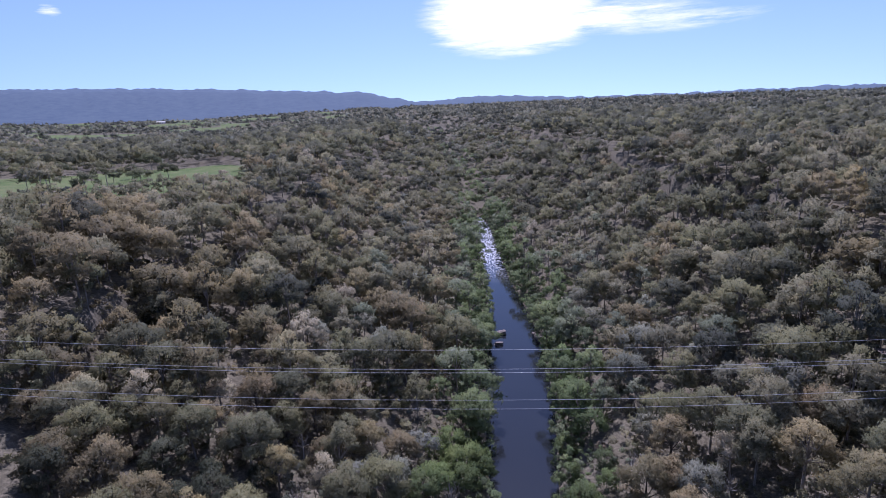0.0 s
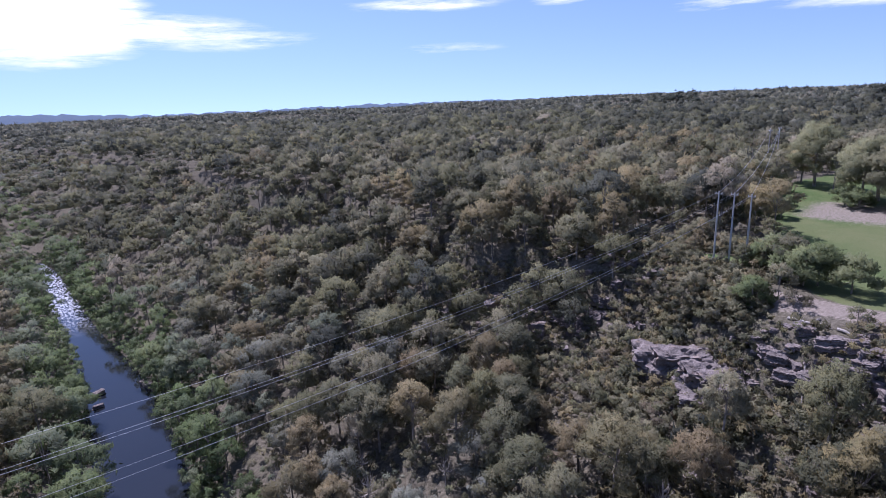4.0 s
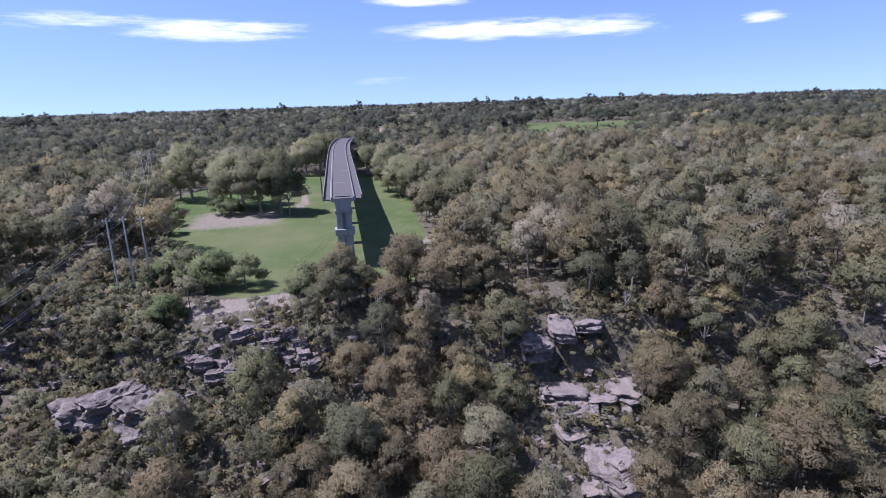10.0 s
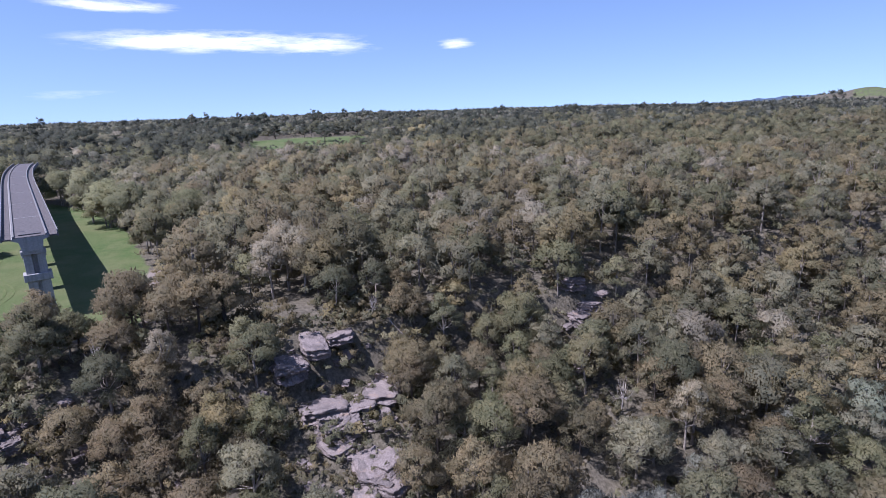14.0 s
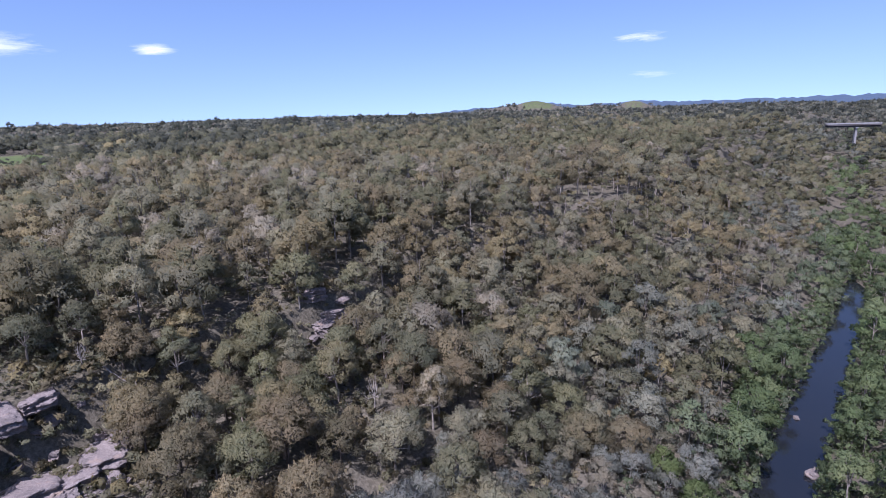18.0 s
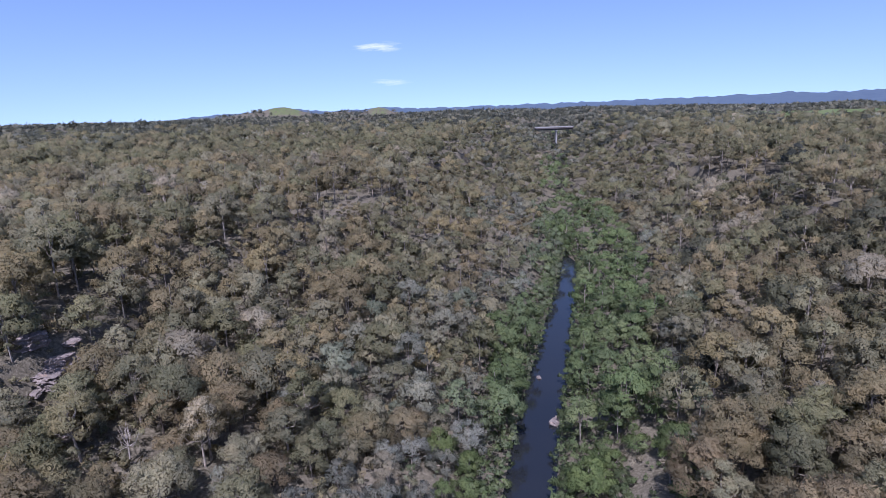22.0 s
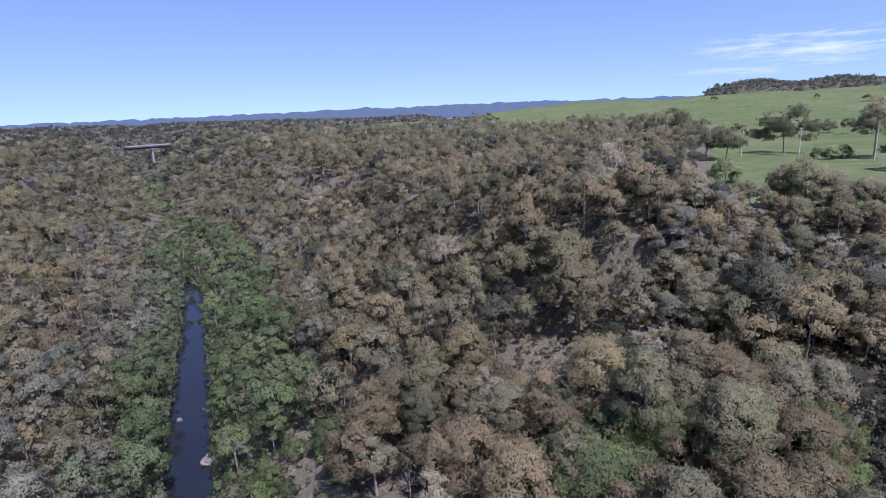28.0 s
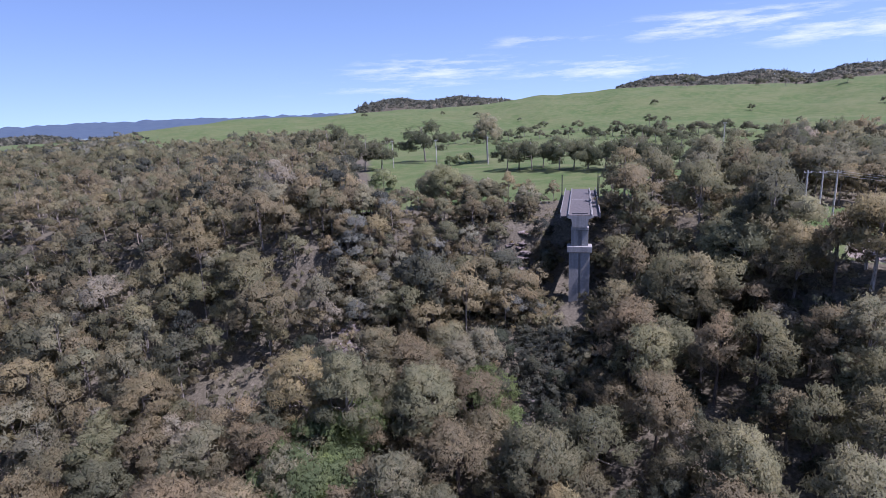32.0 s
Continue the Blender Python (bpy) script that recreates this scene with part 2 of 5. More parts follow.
def concrete_material(name, base, streaks=0.5):
    m, n = material(name)
    p = place_of(n)
    fine, drip = n.noise(p, 2.2, 5.0), n.noise(n.scaled(p, (1.4, 1.4, 0.12)), 1.0, 4.0)
    col = n.mix(n.ramp(drip, [(0.42, (0, 0, 0)), (0.75, (streaks, streaks, streaks))]), base, tuple(c * 0.42 for c in base))
    col = n.mix(1.0, col, n.ramp(fine, [(0.3, (0.82, 0.82, 0.82)), (0.75, (1.12, 1.11, 1.09))]), "MULTIPLY")
    finish(n, col, 0.85, fine, 0.25, 0.03)
    return m


def plain_material(name, base, rough=0.6, metal=0.0, scale=3.0):
    m, n = material(name)
    fine = n.noise(place_of(n), scale, 4.0)
    col = n.mix(1.0, base, n.ramp(fine, [(0.3, (0.75, 0.75, 0.75)), (0.75, (1.15, 1.15, 1.15))]), "MULTIPLY")
    finish(n, col, rough, metal=metal)
    return m


def water_material():
    m, n = material("river_water")
    p = place_of(n)
    rip = n.noise(n.scaled(p, (1.0, 0.5, 1.0)), 0.9, 3.0)
    deep = n.mix(n.noise(p, 0.05, 2.0), (0.007, 0.009, 0.013), (0.014, 0.015, 0.017))
    # bright sky reflection upstream, painted into the water as pale patches
    north = n.add("ShaderNodeSeparateXYZ", Vector=p).outputs[1]
    upriver = n.math("MULTIPLY", n.math("SUBTRACT", north, 268.0), 0.02, clamp=True)
    broken = n.noise(n.scaled(p, (0.9, 0.32, 1.0)), 1.0, 5.0, 0.7)
    sky_glint = n.math("MULTIPLY", n.math("MULTIPLY", n.math("SUBTRACT", broken, 0.42), 5.0, clamp=True), upriver)
    finish(n, n.mix(sky_glint, deep, (0.46, 0.48, 0.54)), n.math("ADD", n.math("MULTIPLY", sky_glint, 0.5), 0.09), rip, 0.2, 0.1, spec=0.5)
    return m


ground_mat, rock_mat, pale_rock, water_mat = ground_material(), rock_material("lichened_sandstone", 0.20), rock_material("pale_sandstone", 0.13), water_material()
concrete = concrete_material("weathered_concrete", (0.30, 0.295, 0.29))
deck_concrete = concrete_material("deck_concrete", (0.112, 0.102, 0.102), 0.7)
aged_concrete = concrete_material("aged_concrete", (0.185, 0.178, 0.176), 0.7)
steel = plain_material("dark_steel", (0.06, 0.06, 0.065), 0.55, 0.6)
pole_mat = plain_material("pole_timber", (0.46, 0.44, 0.41), 0.85)
wire_mat = plain_material("aluminium_wire", (0.62, 0.62, 0.62), 0.4, 0.8)
white_mat = plain_material("painted_white", (0.75, 0.74, 0.72), 0.6)

# ---------------------------------------------------------------- the lie of the land
COURSE = np.array([(-3000, -420), (-1300, -190), (-800, -114), (-540, -78), (-420, -61), (-308, -56), (-205, -31.7), (-161, -21.7), (-115, -11), (0, 3), (111, 15.8),
                   (158, 19), (200, 25), (270, 23), (402, 24), (600, 16), (900, -16), (1500, -120), (3000, -300)], float)
_y = np.arange(-3000, 3001, 5.0)
_x = np.interp(_y, COURSE[:, 0], COURSE[:, 1])
_x = np.convolve(np.pad(_x, 8, mode="edge"), np.ones(17) / 17, mode="valid")


def river_x(y):
    return np.interp(y, _y, _x)


def river_half(y):
    return np.interp(y, [-460, -400, -330, -312, -160, -110, 0, 110, 150, 170, 205, 270, 400, 450], [0.4, 2.0, 1.4, 5.6, 6.6, 6.2, 6.6, 7.8, 10.4, 10.2, 9.4, 6.2, 5.4, 0.4])


def waves(x, y, size, seed=0.0):
    """Cheap smooth noise, about -1 to 1."""
    a, b = x / size + seed * 1.7, y / size - seed * 2.3
    return (np.sin(a + 1.3 * np.sin(b * 0.7 + seed)) * np.cos(b * 1.1 + 0.9 * np.sin(a * 0.6)) + 0.5 * np.sin(2.3 * a - 1.7 * b + seed * 3)
            + 0.35 * np.cos(3.1 * b + 2.9 * a + 1.1)) / 1.6


LEVELS = np.array([  # ground height by bearing (every 30 degrees) at these distances
    [48, 50, 52, 56, 60, 60], [48, 52, 56, 62, 62, 60], [47, 52, 58, 68, 74, 74], [47, 51, 62, 74, 70, 66],
    [48, 54, 60, 73, 70, 66], [47, 52, 60, 67, 62, 60], [46, 50, 56, 58, 58, 60], [46, 50, 54, 46, 42, 50],
    [57, 57, 58, 84, 104, 100], [59, 60, 66, 134, 140, 100], [57, 58, 66, 150, 140, 100], [46, 48, 43, 34, 38, 50]], float)
KNOLLS = [(162.0, 2600, 52, 115), (171.0, 2700, 44, 85), (158.6, 2700, 28, 130), (167.5, 2900, 30, 110), (222.5, 2300, 24, 150)]  # grassy knolls: bearing, distance, height, spread
REACH = np.log(np.array([150, 400, 800, 1600, 3000, 4900], float))


def smooth(v, a, b):
    t = np.clip((v - a) / (b - a), 0, 1)
    return t * t * (3 - 2 * t)


# The green hill in the west and the wooded ridge behind it: bearing, height of each crest above the eye (degrees).
CREST = np.array([(214, -1.9, -1.5), (220, -0.75, -1.2), (228, -0.1, -0.6), (234, -0.15, -0.6), (239, -0.1, -0.3), (241.8, 0.05, 0.62), (244.3, 0.15, 1.0), (247.3, 0.15, 0.55), (250.4, 0.15, 0.9), (252.9, 0.35, 0.6), (255.7, 0.6, 0.3),
                  (258.3, 0.97, 0.3), (263.6, 1.0, 0.5), (266, 1.3, 1.2), (269.1, 1.25, 1.85), (272.1, 1.2, 1.8), (273, 1.15, 1.45), (277.6, 0.95, 1.85), (281.2, 0.8, 1.2), (283.5, 1.2, 1.85), (290, 1.3, 2.0), (305, 1.0, 1.6), (318, 0.2, 0.4)])


def west_hill(b, r, z):
    green, wood = np.interp(b, CREST[:, 0], CREST[:, 1]), np.interp(b, CREST[:, 0], CREST[:, 2])
    share = smooth(r, 560, 820) * smooth(b, 213, 221) * (1 - smooth(b, 308, 320))
    near = smooth(r, 560, 1150)
    low = -2.9 + (green + 2.9) * near ** 0.8
    back = green - 0.5 * smooth(r, 1150, 1380)
    lift = np.where(r < 1150, low, back + (wood - back) * smooth(r, 1350, 1780) - 1.6 * smooth(r, 1950, 2600))
    return z * (1 - share) + (90 + r * np.tan(np.radians(lift))) * share


def plateau(x, y):
    r = np.maximum(np.hypot(x, y), 1)
    b = np.degrees(np.arctan2(x, y)) % 360 / 30
    i = np.floor(b).astype(int) % 12
    f = b - np.floor(b)
    f = f * f * (3 - 2 * f)
    u = np.clip(np.log(r), REACH[0], REACH[-1])
    k = np.clip(np.searchsorted(REACH, u, side="right") - 1, 0, 4)
    g = (u - REACH[k]) / (REACH[k + 1] - REACH[k])
    low = LEVELS[i, k] * (1 - f) + LEVELS[(i + 1) % 12, k] * f
    high = LEVELS[i, k + 1] * (1 - f) + LEVELS[(i + 1) % 12, k + 1] * f
    z = low * (1 - g) + high * g
    z = west_hill(b * 30, r, z)
    for kb, kd, rise, span in KNOLLS:
        kx, ky = heading(kb, kd)
        z = z + rise * np.exp(-((x - kx) ** 2 + (y - ky) ** 2) / span ** 2)
    return z + waves(x, y, 45, 1) * np.clip((r - 250) / 400, 0, 1) * 2.5 + waves(x, y, 260, 4) * np.clip((r - 700) / 900, 0, 1) * (7 - 5.5 * inside(b * 30, 216, 312, 4))


def across(x, y):
    """Signed distance from the middle of the river (east positive)."""
    return (x - river_x(y)) * 0.985


def land(x, y):
    x, y = np.asarray(x, float), np.asarray(y, float)
    s = across(x, y)
    d = np.abs(s)
    rim = 116 + waves(x * 0 + np.sign(s) * 40, y, 38, 2) * 10 - np.clip((np.abs(y) - 150) / 500, 0, 1) * 35
    rim = rim + np.where(s < 0, 64 * np.exp(-((y + 18) / 55.0) ** 2), 0)
    top = plateau(x, y)
    h = river_half(y)
    p = np.clip((d - h - 1.6) / (rim - h - 1.6), 0, 1)
    slope = 0.80 * p ** 0.92 + 0.20 * np.clip((p - 0.84) / 0.07, 0, 1)
    fade = np.clip(1.54 - np.abs(y) / 800, 0.2, 1)
    wall = 1.2 + (top - 1.2) * slope
    wall = wall * fade + top * (1 - fade)
    rough = (waves(x, y, 7, 3) * 1.1 + waves(x, y, 2.6, 5) * 0.5) * np.clip(p * 6, 0, 1) * np.clip((1 - p) * 5, 0, 1)
    bed = -2.5 + np.clip((d - h + 3.4) / 5.0, 0, 1) * 3.7
    z = np.where(d < h + 1.6, bed * fade + top * (1 - fade), wall + rough)
    return z + waves(x, y, 11, 7) * 0.25 * np.clip((d - 13) / 30, 0, 1)


def polar(x, y):
    return np.degrees(np.arctan2(x, y)) % 360, np.hypot(x, y)


AXIS_E, AXIS_W = 87.9, 262.3


def along(x, y, axis):
    sb, cb = math.sin(radians(axis)), math.cos(radians(axis))
    return x * sb + y * cb, x * cb - y * sb


def inside(v, lo, hi, soft):
    return smooth(v, lo - soft, lo + soft) * (1 - smooth(v, hi - soft, hi + soft))


def cleared(x, y):
    """1 on grass and open ground, 0 in the bush."""
    x, y = np.asarray(x, float), np.asarray(y, float)
    b, r = polar(x, y)
    u, v = along(x, y, AXIS_E)
    left = np.interp(u, [125, 150, 200, 260, 300, 335], [-27, -40, -62, -78, -72, -40])
    right = np.interp(u, [125, 150, 240, 300, 340], [14, 24, 30, 24, 12])
    east = inside(u, 131, 345, 5) * smooth(v, left - 5, left + 5) * (1 - smooth(v, right - 5, right + 5))
    near_w = inside(r, 192, 262, 6) * inside(b, 239, 268, 1.5)
    paddock = inside(r, 240, 640, 12) * np.maximum(inside(b, 241, 279, 2), inside(b, 278, 300, 2) * inside(r, 360, 640, 10))
    hill = smooth(r, 600, 690) * inside(b, 221, 316, 3) * (1 - inside(r, 1520, 2600, 40) * np.maximum(inside(b, 240, 255.8, 0.8), smooth(b, 265, 267)))
    hill = np.maximum(hill, inside(r, 820, 1900, 40) * inside(b, 205, 224, 1.5) * np.where(waves(x, y, 90, 5) > -0.45, 1, 0))
    field_n = inside(r, 335, 480, 10) * inside(b, 317, 340, 2) * np.where(waves(x, y, 24, 2) > -0.7, 1, 0)
    far_e = inside(r, 555 + (b - 108) * 4, 735, 15) * inside(b, 106.5, 117.5, 0.8)
    knoll = np.maximum(inside(r, 2420, 2900, 30) * inside(b, 160.3, 163.8, 0.3) * 0.55, inside(r, 2560, 3000, 30) * inside(b, 169.8, 172.3, 0.3) * 0.5)
    valley = smooth(r, 1300, 1500) * inside(b, 312, 350, 4) * np.where(waves(x, y, 110, 3) > 0.0, 1, 0)
    wire_e = inside(b, 65.5, 70, 0.8) * inside(r, 150, 162, 3)
    wire_w = inside(b, 280, 289, 1.0) * inside(r, 132, 195, 5)
    return np.clip(np.maximum.reduce([east, near_w, knoll, paddock, hill, field_n, far_e, valley, wire_e * 0.9, wire_w * 0.9]), 0, 1)


def bare(x, y):
    """1 on sandy tracks and bare earth."""
    x, y = np.asarray(x, float), np.asarray(y, float)
    b, r = polar(x, y)
    u, v = along(x, y, AXIS_E)
    patch = inside(u, 204, 240, 8) * inside(v, -60, -20, 9)
    track = inside(u, 232, 268, 4) * inside(v - (-18 + (u - 250) * 0.28 + 3 * np.sin(u / 9)), -2.2, 2.2, 0.8)
    edge = inside(u, 122, 131, 2.5) * inside(v, -42, -8, 4)
    side = inside(u, 128, 175, 6) * inside(v - (22 + (u - 150) * 0.2), -2.5, 2.5, 1.5) * 0.8
    west = inside(b, 285, 290, 0.8) * inside(r, 134, 155, 4)
    return np.clip(np.maximum.reduce([patch * 0.62, track, edge * 0.85, side, west]), 0, 1)


def mesh_from(name, verts, faces, mats, index=None, tones=None, normals=None):
    """A mesh from arrays; faces all of one size."""
    verts, faces = np.ascontiguousarray(verts, np.float32), np.ascontiguousarray(faces, np.int32)
    me = bpy.data.meshes.new(name)
    k = faces.shape[1]
    me.vertices.add(len(verts))
    me.vertices.foreach_set("co", verts.ravel())
    me.loops.add(faces.size)
    me.loops.foreach_set("vertex_index", faces.ravel())
    me.polygons.add(len(faces))
    me.polygons.foreach_set("loop_start", np.arange(0, faces.size, k, dtype=np.int32))
    for m in mats:
        me.materials.append(m)
    if index is not None:
        me.polygons.foreach_set("material_index", np.ascontiguousarray(index, np.int32))
    for key, values in (tones or {}).items():
        me.attributes.new(key, "FLOAT", "POINT").data.foreach_set("value", np.ascontiguousarray(values, np.float32))
    if normals is not None:
        me.polygons.foreach_set("use_smooth", np.ones(len(faces), bool))
        me.attributes.new("custom_normal", "FLOAT_VECTOR", "POINT").data.foreach_set("vector", np.ascontiguousarray(normals, np.float32).ravel())
    me.update(calc_edges=True)
    return me


def smooth_shaded(me):
    me.polygons.foreach_set("use_smooth", np.ones(len(me.polygons), bool))
    return me


def build_ground():
    rings = np.concatenate([np.linspace(0.5, 62, 14), np.linspace(63, 185, 104), np.geomspace(187, 4950, 92)])
    turns = np.radians(np.linspace(0, 360, 560, endpoint=False))
    R, T = np.meshgrid(rings, turns, indexing="ij")
    x, y = (R * np.sin(T)).ravel(), (R * np.cos(T)).ravel()
    verts = np.stack([x, y, land(x, y)], 1)
    i, j = np.meshgrid(np.arange(len(rings) - 1), np.arange(560), indexing="ij")
    a, b = i * 560 + j, i * 560 + (j + 1) % 560
    faces = np.stack([a, b, b + 560, a + 560], -1).reshape(-1, 4)[:, ::-1]
    me = smooth_shaded(mesh_from("ground", verts, faces, [ground_mat], tones={"cleared": cleared(x, y), "bare": bare(x, y)}))
    tagged(new("ground", me), "rocky bushland ground with leaf litter and grassy clearings", "ground", kind="structure")


def build_water():
    ys = np.arange(-1200, 1201, 12.0)
    xs = river_x(ys)
    verts = np.concatenate([np.stack([xs - 12.5, ys, ys * 0], 1), np.stack([xs + 12.5, ys, ys * 0], 1)])
    k = np.arange(len(ys) - 1)
    faces = np.stack([k, k + len(ys), k + len(ys) + 1, k + 1], 1)
    tagged(new("water", mesh_from("water", verts, faces, [water_mat])), "dark still river between wooded banks", "river", kind="structure")


build_ground()
build_water()

def build_wheel_tracks():
    """Two worn wheel ruts that wind up the meadow beside the viaduct."""
    m, n = material("worn_grass")
    fine = n.noise(place_of(n), 1.3, 5.0, 0.7)
    finish(n, n.ramp(fine, [(0.4, (0.075, 0.105, 0.037)), (0.75, (0.15, 0.15, 0.072))]), 0.95, fine, 0.5, 0.1, spec=0.1)
    sb, cb = math.sin(radians(AXIS_E)), math.cos(radians(AXIS_E))
    u = np.arange(150, 236, 2.0)
    mid = -10.5 - 4.0 * np.cos((u - 152) / 9.0) * np.interp(u, [150, 175, 200, 236], [1.0, 0.9, 0.3, 0.0]) + (u - 150) * 0.02
    for shift in (-0.9, 0.9):
        rows = []
        for side in (-0.28, 0.28):
            v = mid + shift + side
            x, y = u * sb + v * cb, u * cb - v * sb
            rows.append(np.stack([x, y, land(x, y) + 0.09], 1))
        k, count = np.arange(len(u) - 1), len(u)
        faces = np.stack([k, k + 1, k + 1 + count, k + count], 1)
        tagged(new("wheel_rut", mesh_from("wheel_rut", np.concatenate(rows), faces, [m])), "pale worn wheel rut across the green meadow", "track", kind="structure")


build_wheel_tracks()

# Skyline of far ranges: bearing and height in degrees above the eye.
RANGES = np.array([(0, 0.05), (3, 0.35), (7, 0.25), (12, -0.1), (20, -0.15), (35, 0.0), (50, -0.1), (60, -0.4), (100, -0.6), (150, -0.4), (157, 0.05), (162, 0.35), (166, 0.0),
                   (171, 0.15), (176, -0.05), (190, 0.0), (201, 0.05), (207, 0.14), (222, 0.22), (232, 0.15), (240, 0.1), (246, 0.4), (300, 0.4), (322, 2.2), (334, 2.0), (352, 1.1), (357, 0.0), (360, 0.05)])


def build_ranges():
    m, n = material("haze_tinted_bush")
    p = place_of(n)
    # aerial haze painted in: bluish base colours and a faint blue glow
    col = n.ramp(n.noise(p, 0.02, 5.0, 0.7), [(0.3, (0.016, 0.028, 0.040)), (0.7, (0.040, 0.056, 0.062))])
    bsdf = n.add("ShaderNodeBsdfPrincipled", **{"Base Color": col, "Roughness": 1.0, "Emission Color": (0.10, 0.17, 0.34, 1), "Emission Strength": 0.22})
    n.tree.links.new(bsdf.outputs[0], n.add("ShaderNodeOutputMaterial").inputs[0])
    turns = np.linspace(0, 360, 1200, endpoint=False)
    crest = np.interp(turns, RANGES[:, 0], RANGES[:, 1])
    rows, dists = [], [3300, 3700, 4000, 4300, 4600, 4750]
    for d, part_of in zip(dists, (-0.15, 0.3, 0.6, 0.88, 1.0, 0.4)):
        x, y = d * np.sin(np.radians(turns)), d * np.cos(np.radians(turns))
        top = 90 + d * np.tan(np.radians(crest))
        jag = (np.random.rand(1200) * 8 + waves(x, y, 60, 3) * 9) * (part_of > 0.5)
        rows.append(np.stack([x, y, 40 + (top - 40) * part_of + jag - 4], 1))
    verts = np.concatenate(rows)
    i, j = np.meshgrid(np.arange(5), np.arange(1200), indexing="ij")
    a, b = i * 1200 + j, i * 1200 + (j + 1) % 1200
    faces = np.stack([a, b, b + 1200, a + 1200], -1).reshape(-1, 4)[:, ::-1]
    tagged(new("backdrop", mesh_from("backdrop", verts, faces, [m])), "distant wooded ranges on the skyline, blue haze put into colour and glow", "hills", kind="structure")


build_ranges()
# ---------------------------------------------------------------- helpers for things


def part(name, bm, mat, parent, label="", at=None):
    """One mesh object under a thing or a part."""
    me = bpy.data.meshes.new(name)
    bm.to_mesh(me)
    bm.free()
    me.materials.append(mat)
    ob = new(name, me)
    ob.parent = parent
    if at is not None:
        ob.matrix_local = at
    return tagged(ob, label)


def empty(name, m, label, category, group=""):
    ob = new(name)
    ob.matrix_world = m
    return tagged(ob, label, category, group)


def box(bm, x0, x1, y0, y1, z0, z1, bevel=0.0):
    v = [bm.verts.new((x, y, z)) for x in (x0, x1) for y in (y0, y1) for z in (z0, z1)]
    f = [bm.faces.new([v[i] for i in q]) for q in ((0, 1, 3, 2), (4, 6, 7, 5), (0, 4, 5, 1), (2, 3, 7, 6), (0, 2, 6, 4), (1, 5, 7, 3))]
    if bevel:
        bmesh.ops.bevel(bm, geom=list({e for q in f for e in q.edges}), offset=bevel, segments=1, affect="EDGES")
    return bm


def tube(bm, points, radii, sides=6):
    """A tapered tube along points."""
    loops = []
    for k, (p, r) in enumerate(zip(points, radii)):
        p = Vector(p)
        q = Vector(points[min(k + 1, len(points) - 1)]) - Vector(points[max(k - 1, 0)])
        turn = q.to_track_quat("Z", "X")
        loops.append([bm.verts.new(p + turn @ Vector((r * math.cos(a), r * math.sin(a), 0))) for a in (2 * math.pi * i / sides for i in range(sides))])
    for one, two in zip(loops, loops[1:]):
        for i in range(sides):
            bm.faces.new((one[i], one[(i + 1) % sides], two[(i + 1) % sides], two[i]))
    bm.faces.new(loops[0][::-1])
    bm.faces.new(loops[-1])
    return bm


def prism(bm, outline, stations):
    """Sweep a closed outline (across, up) along stations (x, y, z, direction in radians)."""
    loops = []
    for x, y, z, a in stations:
        rx, ry = math.sin(a), -math.cos(a)
        loops.append([bm.verts.new((x + rx * s, y + ry * s, z + h)) for s, h in outline])
    k = len(outline)
    for one, two in zip(loops, loops[1:]):
        for i in range(k):
            bm.faces.new((one[i], one[(i + 1) % k], two[(i + 1) % k], two[i]))
    bm.faces.new(loops[0][::-1])
    bm.faces.new(loops[-1])
    bmesh.ops.recalc_face_normals(bm, faces=bm.faces)
    return bm


# ---------------------------------------------------------------- the viaduct
def deck_line(axis, start, length, grade, z0, bend=0.0):
    """Stations every 2 m along a deck that runs away from the middle; bend turns its last part to the right."""
    x, y = heading(axis, start)
    a = radians(90 - axis)
    line = []
    for k in range(int(length / 2) + 1):
        line.append((x, y, z0 + grade * 2 * k, a))
        f = k * 2 / length
        a -= radians(bend) * max(0, f - 0.45) * 2 / length * 3
        x, y = x + 2 * math.cos(a), y + 2 * math.sin(a)
    return line


GIRDER = [(-3.15, 0.0), (-3.15, -0.55), (-2.2, -0.95), (-1.85, -3.1), (1.85, -3.1), (2.2, -0.95), (3.15, -0.55), (3.15, 0.0)]


